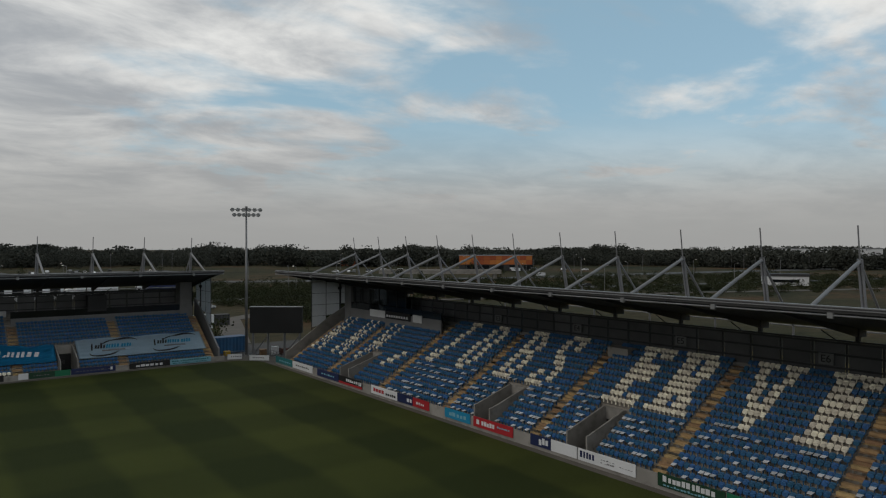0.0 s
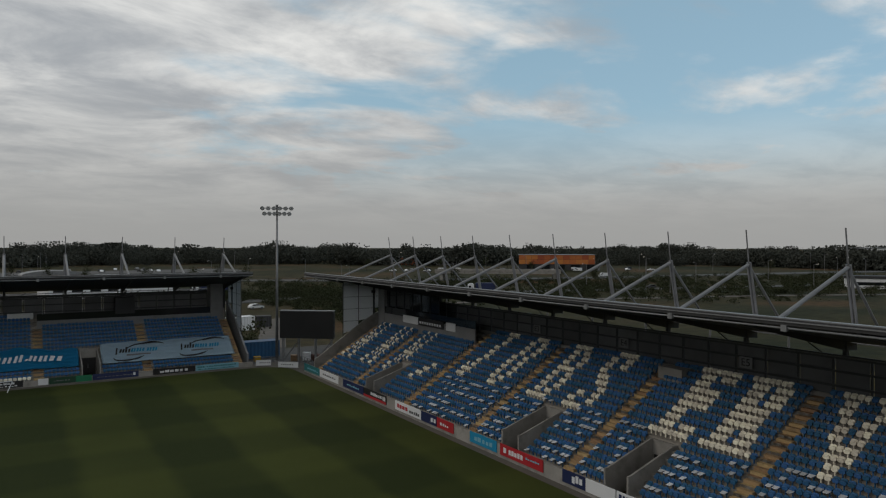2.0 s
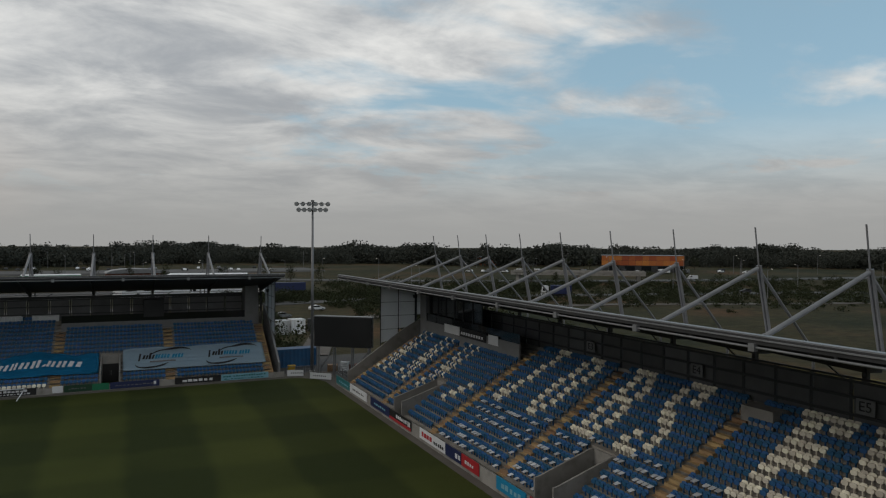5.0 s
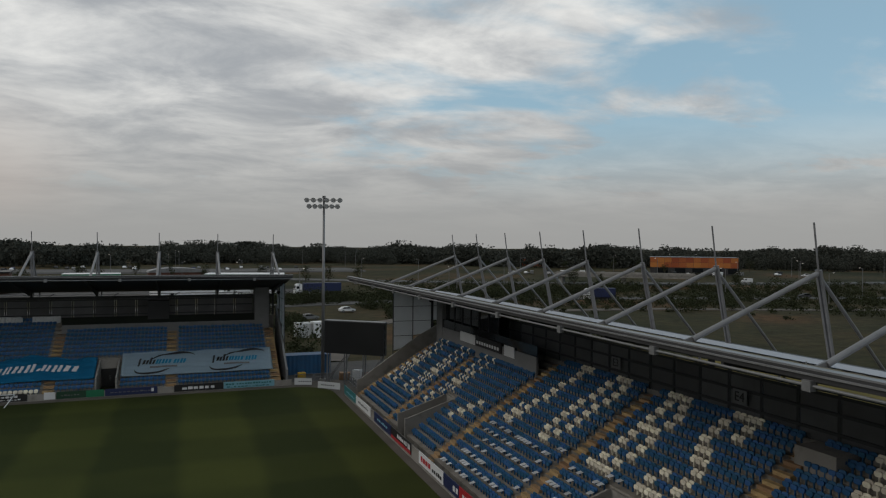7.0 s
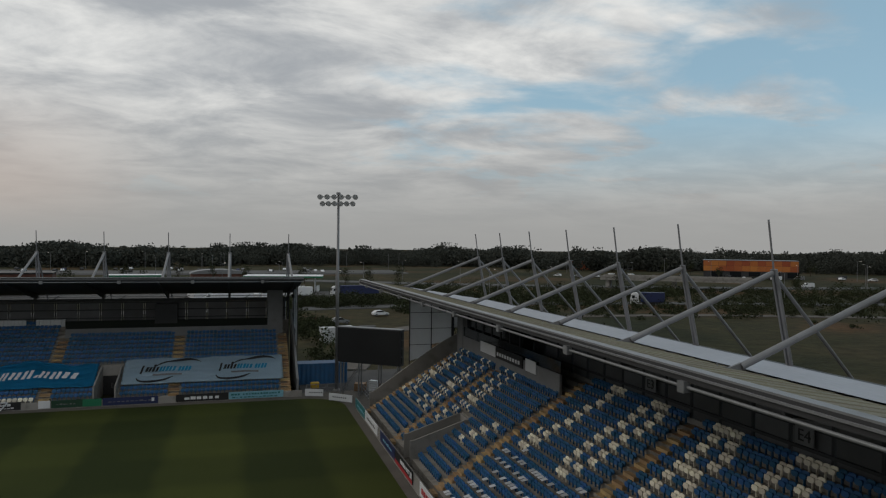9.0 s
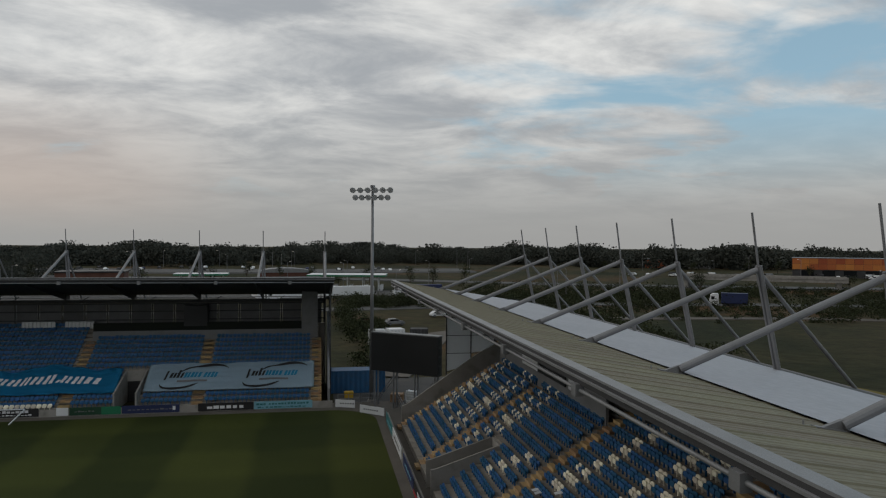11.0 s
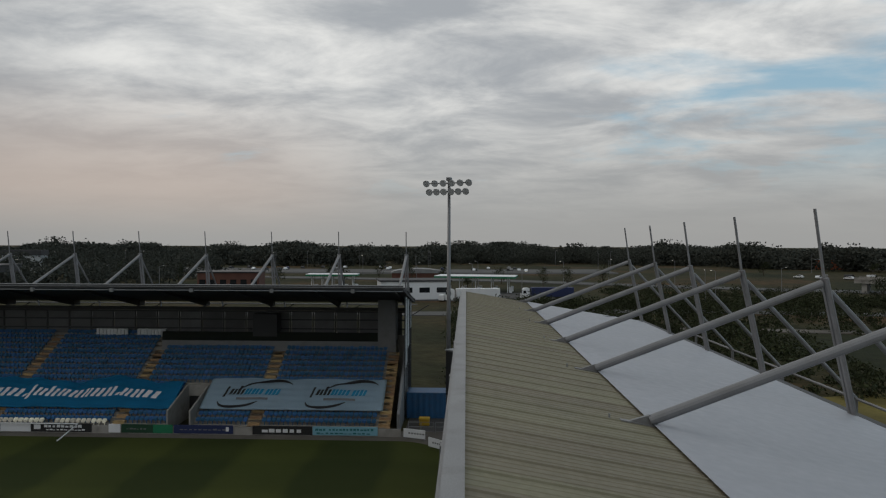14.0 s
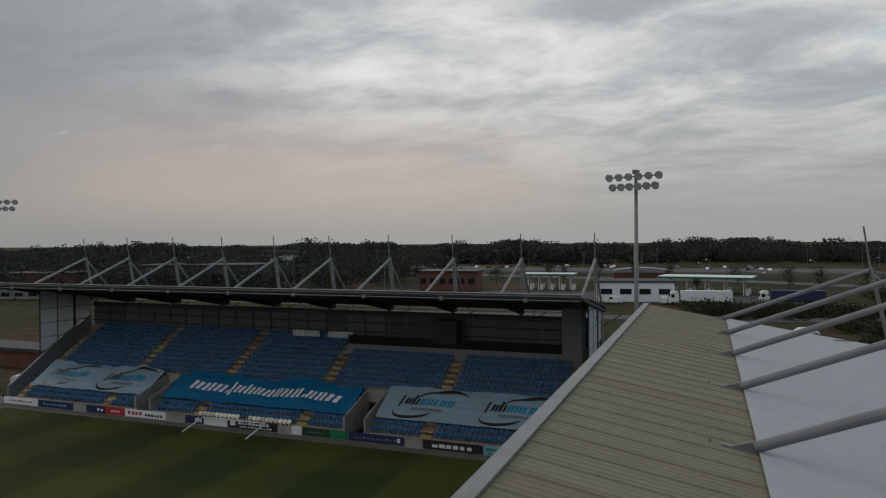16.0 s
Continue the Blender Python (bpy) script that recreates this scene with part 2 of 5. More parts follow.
FASCIA = mat("fascia_metal", (0.23, 0.235, 0.24), 0.5, metal=0.2, var=0.12, scale=2, dirt=0.3)
BLACK = mat("matt_black", (0.016, 0.016, 0.017), 0.5, var=0.2)
WHITE = mat("white_paint", (0.72, 0.73, 0.74), 0.5, var=0.06, dirt=0.1, dirt_col=(0.4, 0.4, 0.4))
NAVY = mat("navy_print", (0.014, 0.024, 0.085), 0.5, var=0.1)
CYAN = mat("cyan_print", (0.012, 0.245, 0.43), 0.55, var=0.07, scale=1.5)
TEAL = mat("teal_print", (0.02, 0.16, 0.17), 0.5, var=0.1)
RED = mat("red_print", (0.42, 0.022, 0.03), 0.5, var=0.1)
GREEN = mat("green_print", (0.012, 0.16, 0.075), 0.5, var=0.1)
DGREEN = mat("dark_green_print", (0.010, 0.050, 0.024), 0.5, var=0.1)
PALE_CYAN = mat("pale_blue_print", (0.20, 0.42, 0.52), 0.5, var=0.08)
BANNER_PALE = mat("pale_blue_banner_cloth", (0.46, 0.60, 0.70), 0.8, var=0.06, scale=2.0, fine=12, dirt=0.1, dirt_col=(0.34, 0.44, 0.5))
BANNER_BLUE = mat("bright_blue_banner_cloth", (0.010, 0.230, 0.460), 0.75, var=0.10, scale=2.0, fine=12)
GREY_PRINT = mat("grey_print", (0.16, 0.16, 0.165), 0.6)
BRICK_ORANGE = mat("terracotta_cladding", (0.43, 0.125, 0.035), 0.7, var=0.12, scale=8, fine=2, rand="object")
BRICK_RED = mat("red_brick", (0.115, 0.05, 0.035), 0.85, var=0.2, scale=3)
CONTAINER_BLUE = mat("blue_container_paint", (0.018, 0.085, 0.19), 0.55, var=0.15, scale=1.5, dirt=0.25)
LEAF = mat("hedge_leaves", (0.034, 0.040, 0.018), 0.9, var=0.35, scale=9, fine=3, rand="island", bump=0, spec=0.15)
# distance haze is put into this leaf colour: greyer, paler, little contrast
LEAF_HAZED = mat("hazed_wood_foliage", (0.056, 0.060, 0.050), 0.95, spread=0.07, var=0.10, scale=40, fine=0.8, rand="island", bump=0, spec=0.1)
BARK = mat("bark", (0.06, 0.045, 0.03), 0.9)
CORN = mat("pale_stubble", (0.30, 0.23, 0.13), 0.95, var=0.15, scale=30, fine=1)
LAMP_GLASS = mat("lamp_lens", (0.42, 0.43, 0.44), 0.25, var=0.05)
LAMP_LIT = lamp_glow("street_light_lit", (1.0, 0.9, 0.75), 1.5)
YELLOW = mat("yellow_grit_bin", (0.45, 0.28, 0.02), 0.6)
RUBBER = mat("tyre_rubber", (0.02, 0.02, 0.02), 0.8)


# ---- building tools ----
def part(name, bm, material, parent=None, label="", smooth=False):
    """One mesh object from bm, under a thing or under a part; coordinates are the thing's own or the world's."""
    bmesh.ops.recalc_face_normals(bm, faces=bm.faces[:])
    me = bpy.data.meshes.new(name)
    bm.to_mesh(me)
    bm.free()
    me.materials.append(material)
    if smooth:
        me.polygons.foreach_set("use_smooth", [True] * len(me.polygons))
    ob = new(name, me)
    ob.parent = parent
    if label:
        ob["label"] = label
    return ob


def shared(name, me, m, parent=None):
    """Another object on a mesh that is already there."""
    ob = new(name, me)
    ob.matrix_basis = m
    ob.parent = parent
    return ob


def empty(name, label, category, kind="", group="", at=(0, 0, 0)):
    ob = new(name)
    ob.empty_display_size = 0.3
    ob.location = at
    return tagged(ob, label, category, group, kind)


def box(bm, x0, x1, y0, y1, z0, z1, m=None):
    v = [bm.verts.new(p if m is None else m @ Vector(p)) for p in
         ((x0, y0, z0), (x1, y0, z0), (x1, y1, z0), (x0, y1, z0), (x0, y0, z1), (x1, y0, z1), (x1, y1, z1), (x0, y1, z1))]
    for q in ((0, 3, 2, 1), (4, 5, 6, 7), (0, 1, 5, 4), (1, 2, 6, 5), (2, 3, 7, 6), (3, 0, 4, 7)):
        bm.faces.new([v[i] for i in q])
    return v


def bevelled(bm, x0, x1, y0, y1, z0, z1, r=0.03, m=None):
    v = box(bm, x0, x1, y0, y1, z0, z1, m)
    e = {k for w in v for k in w.link_edges}
    bmesh.ops.bevel(bm, geom=list(e), offset=r, segments=2, affect="EDGES", profile=0.5)


def tube(bm, p, q, r, n=10, r2=None, caps=True):
    p, q = Vector(p), Vector(q)
    d = (q - p).normalized()
    a = d.orthogonal().normalized()
    b = d.cross(a)
    r2 = r if r2 is None else r2
    rings = []
    for c, rr in ((p, r), (q, r2)):
        rings.append([bm.verts.new(c + (a * math.cos(2 * math.pi * i / n) + b * math.sin(2 * math.pi * i / n)) * rr) for i in range(n)])
    for i in range(n):
        j = (i + 1) % n
        bm.faces.new((rings[0][i], rings[0][j], rings[1][j], rings[1][i]))
    if caps:
        bm.faces.new(rings[0][::-1])
        bm.faces.new(rings[1])


def prism(bm, outline, along, a0, a1):
    """Sweeps a closed outline of 2D points along one axis; along maps (a, p, q) to a place."""
    A = [bm.verts.new(along(a0, *o)) for o in outline]
    B = [bm.verts.new(along(a1, *o)) for o in outline]
    k = len(outline)
    for i in range(k):
        bm.faces.new((A[i], A[(i + 1) % k], B[(i + 1) % k], B[i]))
    bm.faces.new(A[::-1])
    bm.faces.new(B)


def text_mesh(body, size):
    """The built-in font as a mesh lying in x, y, centred."""
    cu = bpy.data.curves.new("letters", "FONT")
    cu.body, cu.size, cu.align_x, cu.align_y, cu.extrude = body, size, "CENTER", "CENTER", 0.01
    tmp = bpy.data.objects.new("letters", cu)
    me = bpy.data.meshes.new_from_object(tmp)
    bpy.data.objects.remove(tmp)
    return me


# ---- ground, pitch and roads ----
def rise(x, y):
    """The land climbs gently away to the east and north."""
    d = math.hypot(x - 20, y - 60)
    k = min(1.0, max(0.0, (d - 190) / 260))
    return 3.6 * k * k * (3 - 2 * k) - 0.03


def ground_sheet():
    bm = bmesh.new()
    radii = [0, 70, 110, 150, 190, 230, 270, 310, 360, 420, 500, 620, 800, 1100, 1600, 2600, 4200]
    seg = 96
    rings = []
    for r in radii:
        if r == 0:
            rings.append([bm.verts.new((20, 60, -0.03))])
            continue
        ring = []
        for i in range(seg):
            a = 2 * math.pi * i / seg
            x, y = 20 + r * math.cos(a), 60 + r * math.sin(a)
            ring.append(bm.verts.new((x, y, rise(x, y))))
        rings.append(ring)
    for i in range(seg):
        j = (i + 1) % seg
        bm.faces.new((rings[0][0], rings[1][i], rings[1][j]))
        for a, b in zip(rings[1:], rings[2:]):
            bm.faces.new((a[i], b[i], b[j], a[j]))
    g = part("ground", bm, LAND, smooth=True)
    tagged(g, "rough open land of dull grass, dry weeds and bare earth", "ground", kind="structure")


def flat(name, outline, z, thick, material, label, cat):
    bm = bmesh.new()
    top = [bm.verts.new((x, y, z)) for x, y in outline]
    low = [bm.verts.new((x, y, z - thick)) for x, y in outline]
    k = len(outline)
    bm.faces.new(top)
    for i in range(k):
        bm.faces.new((top[i], low[i], low[(i + 1) % k], top[(i + 1) % k]))
    return tagged(part(name, bm, material), label, cat, kind="structure")


def strip(name, line, width, material, label, lift=0.06, step=8.0):
    """A road that lies on the land along a bent line."""
    bm = bmesh.new()
    pts = []
    for (x0, y0), (x1, y1) in zip(line, line[1:]):
        k = max(1, int(math.hypot(x1 - x0, y1 - y0) / step))
        pts += [(x0 + (x1 - x0) * i / k, y0 + (y1 - y0) * i / k) for i in range(k)]
    pts.append(line[-1])
    rows = []
    for i, (x, y) in enumerate(pts):
        a, b = pts[max(0, i - 1)], pts[min(len(pts) - 1, i + 1)]
        d = Vector((b[0] - a[0], b[1] - a[1])).normalized()
        nx, ny = -d.y * width / 2, d.x * width / 2
        z = rise(x, y) + lift
        rows.append((bm.verts.new((x + nx, y + ny, z + 0.12)), bm.verts.new((x - nx, y - ny, z + 0.12)),
                     bm.verts.new((x - nx * 1.05, y - ny * 1.05, z - 0.6)), bm.verts.new((x + nx * 1.05, y + ny * 1.05, z - 0.6))))
    for a, b in zip(rows, rows[1:]):
        bm.faces.new((a[0], a[1], b[1], b[0]))
        bm.faces.new((a[1], a[2], b[2], b[1]))
        bm.faces.new((a[3], a[0], b[0], b[3]))
    return tagged(part(name, bm, material), label, "road", kind="structure")


ground_sheet()
corner = [(40.5 - 4.5 + 4.5 * math.cos(a), 101.0 - 4.5 + 4.5 * math.sin(a)) for a in [radians(k) for k in range(0, 91, 10)]]
flat("pitch", [(40.5, -30)] + corner + [(-27, 101.0), (-27, -30)], 0.03, 0.2, TURF, "mown football pitch with dark and light bands", "pitch")
flat("track", [(43.6, -34), (43.6, 104.4), (-34, 104.4), (-34, -34)], 0.012, 0.1, TRACK, "worn concrete strip round the pitch", "pavement")
flat("verge", [(61.5, -60), (61.5, 94), (70, 118), (96, 124), (110, 60), (104, -60)], 0.02, 0.1, VERGE, "dry yellowish grass verge behind the side stand", "grass")
flat("service_yard", [(43.6, 95.4), (64, 95.4), (64, 117.5), (36.5, 117.5), (36.5, 104.4), (43.6, 104.4)], 0.02, 0.1, TARMAC, "dark tarmac yard in the open corner between stands", "pavement")
strip("road_slip", [(-60, 205), (40, 214), (100, 225), (160, 216), (240, 190), (420, 110)], 9, ROAD, "grey two-lane road crossing the rough land")
strip("road_main", [(-400, 390), (-100, 372), (60, 350), (160, 300), (250, 262), (420, 205), (900, 120)], 15, ROAD, "wide grey dual carriageway on the far side")
strip("lane", [(44, 118), (58, 160), (90, 185), (150, 178), (230, 150), (300, 110)], 5, TRACK, "pale gravel lane along the weeds")
strip("car_park_near", [(-120, 262), (-20, 276), (75, 272)], 42, TARMAC, "tarmac forecourt beside the filling station", 0.03)
strip("car_park_far", [(-320, 440), (-60, 425), (120, 430)], 60, ROAD, "pale grey car park before the woods", 0.05)
strip("stubble_field", [(520, 640), (760, 480), (900, 300)], 60, CORN, "strip of pale stubble field before the far woods", 3.5)


# ---- the stands ----
ROWS, DEPTH, RISE, V0, Z0 = 16, 0.70, 0.42, 2.0, 0.95
PITCH = 0.45


def seat_outline(w, h, r):
    pts = []
    for cx, cz, a0 in ((w / 2 - r, r, -90), (w / 2 - r, h - r, 0), (-w / 2 + r, h - r, 90), (-w / 2 + r, r, 180)):
        for k in (0, 45, 90) if cz > r else (0, 90):
            a = radians(a0 + k)
            pts.append((cx + r * math.cos(a), cz + r * math.sin(a)))
    return pts


def seat_bmesh():
    """A tip-up seat, pan folded: x across, y away from the pitch, z up from the tread."""
    bm = bmesh.new()
    back = Matrix.Translation((0, 0.36, 0.36)) @ Matrix.Rotation(radians(-14), 4, "X")
    pan = Matrix.Translation((0, 0.22, 0.30)) @ Matrix.Rotation(radians(-9), 4, "X")
    for m, o, t in ((back, seat_outline(0.42, 0.31, 0.11), 0.045), (pan, seat_outline(0.39, 0.26, 0.08), 0.06)):
        f = [bm.verts.new(m @ Vector((x, -t / 2 - (0.02 if abs(x) > 0.15 else 0.0), z))) for x, z in o]
        b = [bm.verts.new(m @ Vector((x, t / 2, z))) for x, z in o]
        k = len(o)
        bm.faces.new(f)
        bm.faces.new(b[::-1])
        for i in range(k):
            bm.faces.new((f[i], b[i], b[(i + 1) % k], f[(i + 1) % k]))
    box(bm, -0.03, 0.03, 0.28, 0.37, -0.02, 0.40)
    bmesh.ops.recalc_face_normals(bm, faces=bm.faces[:])
    return bm


def template():
    bm = seat_bmesh()
    me = bpy.data.meshes.new("seat")
    bm.to_mesh(me)
    bm.free()
    v = np.array([w.co[:] for w in me.vertices])
    f = [tuple(p.vertices) for p in me.polygons]
    return me, v, f


SEAT_ME, SEAT_V, SEAT_F = template()
SEAT_BLUE = SEAT_ME
SEAT_BLUE.materials.append(BLUE_SEAT_ONE)
SEAT_WHITE = SEAT_ME.copy()
SEAT_WHITE.materials.clear()
SEAT_WHITE.materials.append(WHITE_SEAT_ONE)


def many(name, verts, faces, poses, material, parent, label, smooth=False):
    """Many alike pieces, joined into one mesh of kind stuff."""
    if not poses:
        return None
    n = len(verts)
    V, F = [], []
    for i, m in enumerate(poses):
        r = np.array(m)
        V.append(verts @ r[:3, :3].T + r[:3, 3])
        F += [tuple(k + i * n for k in f) for f in faces]
    me = bpy.data.meshes.new(name)
    me.from_pydata(np.concatenate(V).tolist(), [], F)
    me.materials.append(material)
    ob = new(name, me)
    ob.parent = parent
    return tagged(ob, label, kind="stuff")


class Stand:
    def __init__(self, side):
        self.side = side

    def p(self, u, v, z):
        return Vector((41.2 + v, u, z)) if self.side else Vector((u, 102.2 + v, z))

    def m(self, u, v, z):
        """The pose of a piece whose x runs along the stand and whose y runs away from the pitch."""
        return Matrix.Translation(self.p(u, v, z)) @ (Matrix.Rotation(radians(-90), 4, "Z") if self.side else Matrix())

    def cube(self, bm, u0, u1, v0, v1, z0, z1):
        a, b = self.p(u0, v0, z0), self.p(u1, v1, z1)
        box(bm, a.x, b.x, a.y, b.y, z0, z1)

    def sweep(self, bm, outline, u0, u1):
        prism(bm, outline, lambda a, v, z: self.p(a, v, z), u0, u1)


def tread(v):
    return Z0 + max(0, min(ROWS - 1, math.floor((v - V0) / DEPTH + 1e-6))) * RISE


# white seats in the blue, row by row from the back
SHAPES = {
    "hook": ("...####", "....##.", "....##.", "...##..", "...##..", "...##..", "..##...", "#.##...", "####...", "###...."),
    "ring": ("..####.", ".##..##", ".##..##", ".##..##", "##..##.", "##..##.", "##..##.", "##..##.", "##.##..", ".###..."),
    "double": ("#####..", ".##.##.", ".##..##", ".##..##", ".#####.", ".##..##", ".##..##", ".##..##", ".##.##.", "######."),
    "bend": ("..#####", ".##..##", ".##..##", ".##....", "..###..", "...###.", ".....##", ".##..##", "##...##", "#####.."),
    "comb": ("#######", ".##..##", ".##....", ".##.##.", ".#####.", ".##.##.", ".##....", ".##....", ".##..##", "#######"),
    "arch": ("######.", ".##..##", ".##..##", ".##..##", ".#####.", ".##.##.", ".##.##.", ".##..##", ".##..##", "####.###"),
    "fork": ("####.####", ".##...##.", ".##...##.", "..##.##..", "..##.##..", "..##.##..", "...####..", "...####..", "....##...", "....##..."),
    "stems": ("##...##", ".#...#.", ".#...#.", ".#...#.", ".##.##.", ".#.#.#.", ".#####.", ".#.#.#.", ".#.#.#.", "##...##", "##...##"),
    "flag": ("....##.", "..###..", ".###...", "##....."),
}


def build_stand(st, name, label, u0, u1, gangways, voms, boxes, masts, shapes, roof, near):
    top = empty(name, label, "grandstand")
    # one more row, down by the wall
    more = 1
    rv, rz, rn = V0 - more * DEPTH, Z0 - more * RISE, ROWS + more
    ez = 13.74 if st.side else 13.68
    # terrace, in lengths between the entrances
    cuts = sorted([u0] + [w for v in voms for w in v] + [u1])
    for a, b in zip(cuts, cuts[1:]):
        tunnel = (a, b) in voms
        first = 6 + more if tunnel else 0
        o = [(rv + first * DEPTH, 0.0)]
        for i in range(first, rn):
            o += [(rv + i * DEPTH, rz + i * RISE), (rv + (i + 1) * DEPTH, rz + i * RISE)]
        o += [(rv + rn * DEPTH, 0.0)]
        bm = bmesh.new()
        st.sweep(bm, o, a, b)
        part("terrace", bm, DECK, top, "stained grey concrete stepped terrace")
        if tunnel:
            for w, s in ((a, -1), (b, 1)):
                bm = bmesh.new()
                lo, hi = sorted((w, w + s * -0.16))
                st.sweep(bm, [(rv - 0.15, 0), (rv - 0.15, 1.95), (rv + 0.15, 1.98), (5.75, 3.35), (6.2, 3.35), (6.2, 0)], lo, hi)
                part("entrance_wall", bm, CONCRETE, top, "pale rendered concrete side wall of an entrance")
            bm = bmesh.new()
            st.cube(bm, a + 0.16, b - 0.16, 6.0, 6.19, 2.25, 3.35)
            part("entrance_lintel", bm, CONCRETE, top)
            bm = bmesh.new()
            st.cube(bm, a + 0.2, b - 0.2, 6.1, 6.18, 0.02, 2.24)
            d = part("entrance_door", bm, BLACK, top, "dark double door")
            for k in (-0.09, 0.06):
                bm = bmesh.new()
                c = (a + b) / 2
                st.cube(bm, c + k, c + k + 0.03, 6.05, 6.1, 0.8, 1.4)
                part("handle", bm, STEEL, d, "pale pull handle")
    # buff gangway steps
    bm = bmesh.new()
    box(bm, -0.55, 0.55, -0.36, 0.0, -RISE / 2 - 0.01, 0.006)
    box(bm, -0.55, 0.55, 0.0, 0.34, -0.002, 0.006)
    bmesh.ops.recalc_face_normals(bm, faces=bm.faces[:])
    step_me = bpy.data.meshes.new("step")
    bm.to_mesh(step_me)
    bm.free()
    step_me.materials.append(STEP_TIMBER)
    for g in gangways:
        stop = rn
        for bx in boxes:
            if bx[0] - 0.4 < g < bx[1] + 0.4:
                stop = 13 + more
        for i in range(stop):
            shared("step", step_me, st.m(g, rv + i * DEPTH, rz + i * RISE - RISE / 2 + 0.004), top)
            shared("step", step_me, st.m(g, rv + i * DEPTH + 0.36, rz + i * RISE + 0.004), top)
    # seats
    pattern = {}
    for key, uc, rtop in shapes:
        for r, line in enumerate(SHAPES[key]):
            for c, ch in enumerate(line):
                if ch == "#":
                    pattern.setdefault(rn - 1 - rtop - r, []).append(uc - c * PITCH)
    poses = {"blue": [], "white": []}
    rnd = random.Random(4)
    edges = sorted([u0 - 0.5] + list(gangways) + [u1 + 0.5])
    sheets = []
    for a, b in zip(edges, edges[1:]):
        n = int((b - a - 1.15) / PITCH)
        s0 = (a + b) / 2 - (n - 1) * PITCH / 2
        for i in range(rn):
            v, z = rv + i * DEPTH + 0.20, rz + i * RISE
            for k in range(n):
                u = s0 + PITCH * k
                if i >= 13 + more and any(x0 - 0.3 < u < x1 + 0.3 for x0, x1 in boxes):
                    continue
                if i < 6 + more and any(x0 - 0.3 < u < x1 + 0.3 for x0, x1 in voms):
                    continue
                white = any(abs(u - w) < PITCH * 0.51 for w in pattern.get(i, ()))
                pose_m = st.m(u, v, z) @ Matrix.Rotation(radians(rnd.uniform(-3, 3)), 4, "X")
                poses["white" if white else "blue"].append((u, i, pose_m))
                if st.side and not white and i < 8 and u < 66 and rnd.random() < 0.36:
                    sheets.append(st.m(u, v + 0.02, z))
    for tone, one, ma in (("blue", SEAT_BLUE, BLUE_SEAT), ("white", SEAT_WHITE, WHITE_SEAT)):
        single = [q for q in poses[tone] if near(q[0], q[1])][:150]
        rest = [q[2] for q in poses[tone] if not near(q[0], q[1])] + [q[2] for q in poses[tone] if near(q[0], q[1])][150:]
        for u, i, m in single:
            shared("seat", one, m, top)
        many("seats", SEAT_V, SEAT_F, rest, ma, top, "rows of tip-up plastic seats, " + ("cream white" if tone == "white" else "blue"))
    # thin white sloping plates, strewn at random over the lower rows
    if sheets:
        sv = np.array([(-0.15, -0.20, 0.34), (0.15, -0.20, 0.34), (0.20, 0.20, 0.42), (-0.20, 0.20, 0.42),
                       (-0.15, -0.20, 0.36), (0.15, -0.20, 0.36), (0.20, 0.20, 0.44), (-0.20, 0.20, 0.44)])
        sf = [(0, 3, 2, 1), (4, 5, 6, 7), (0, 1, 5, 4), (1, 2, 6, 5), (2, 3, 7, 6), (3, 0, 4, 7)]
        many("seat_pans", sv, sf, sheets, SHEET_WHITE, top, "thin pale sloping plates scattered over the lower seats")
    # front wall, end parapets
    bm = bmesh.new()
    st.cube(bm, u0 - 1.5, u1 + 1.5, 0.12, 0.28, 0, 1.1 if st.side else 0.72)
    part("front_wall", bm, CONCRETE, top, "low grey concrete wall along the pitch")
    slope = RISE / DEPTH
    for e, s in ((u0 - 1.0, -1), (u1 + 1.0, 1)):
        bm = bmesh.new()
        lo, hi = sorted((e, e + s * 0.25))
        st.sweep(bm, [(1.5, 0), (1.5, 1.75), (2.0, 1.95), (rv + 11 * DEPTH, 1.95 + 11 * DEPTH * slope + 0.1), (13.3, 8.9), (13.3, 0)], lo, hi)
        part("end_parapet", bm, PANEL_GREY if not st.side else CONCRETE, top, "dark grey sloping parapet beside the end steps")
    # back wall of dim panels between dark posts
    bm = bmesh.new()
    st.cube(bm, u0 - 0.8, u1 + 0.8, 13.30, 13.5, 0, 7.55)
    part("back_wall", bm, CONCRETE, top, "grey wall behind the top row")
    bm = bmesh.new()
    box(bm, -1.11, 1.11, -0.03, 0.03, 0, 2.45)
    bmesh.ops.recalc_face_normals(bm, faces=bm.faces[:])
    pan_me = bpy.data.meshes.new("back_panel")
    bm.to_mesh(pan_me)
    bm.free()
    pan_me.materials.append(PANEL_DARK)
    bm = bmesh.new()
    box(bm, -0.07, 0.07, -0.08, 0.08, 0, 2.75)
    bmesh.ops.recalc_face_normals(bm, faces=bm.faces[:])
    post_me = bpy.data.meshes.new("back_post")
    bm.to_mesh(post_me)
    bm.free()
    post_me.materials.append(STEEL_DARK)
    k = u0 - 0.5
    while k < u1 + 0.2:
        shared("back_post", post_me, st.m(k, 13.4, 7.5), top)
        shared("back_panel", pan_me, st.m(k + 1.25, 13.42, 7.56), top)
        k += 2.5
    for z in (8.1, 9.1, 10.0):
        bm = bmesh.new()
        st.cube(bm, u0 - 0.8, u1 + 0.8, 13.22, 13.30, z, z + 0.16)
        part("back_rail", bm, STEEL_DARK, top, "dark horizontal rail")
    bm = bmesh.new()
    st.cube(bm, u0 - 0.8, u1 + 0.8, 13.34, 13.46, 10.17, 10.3 if st.side else 10.55)
    part("back_beam", bm, STEEL_DARK, top, "dark beam over the back wall")
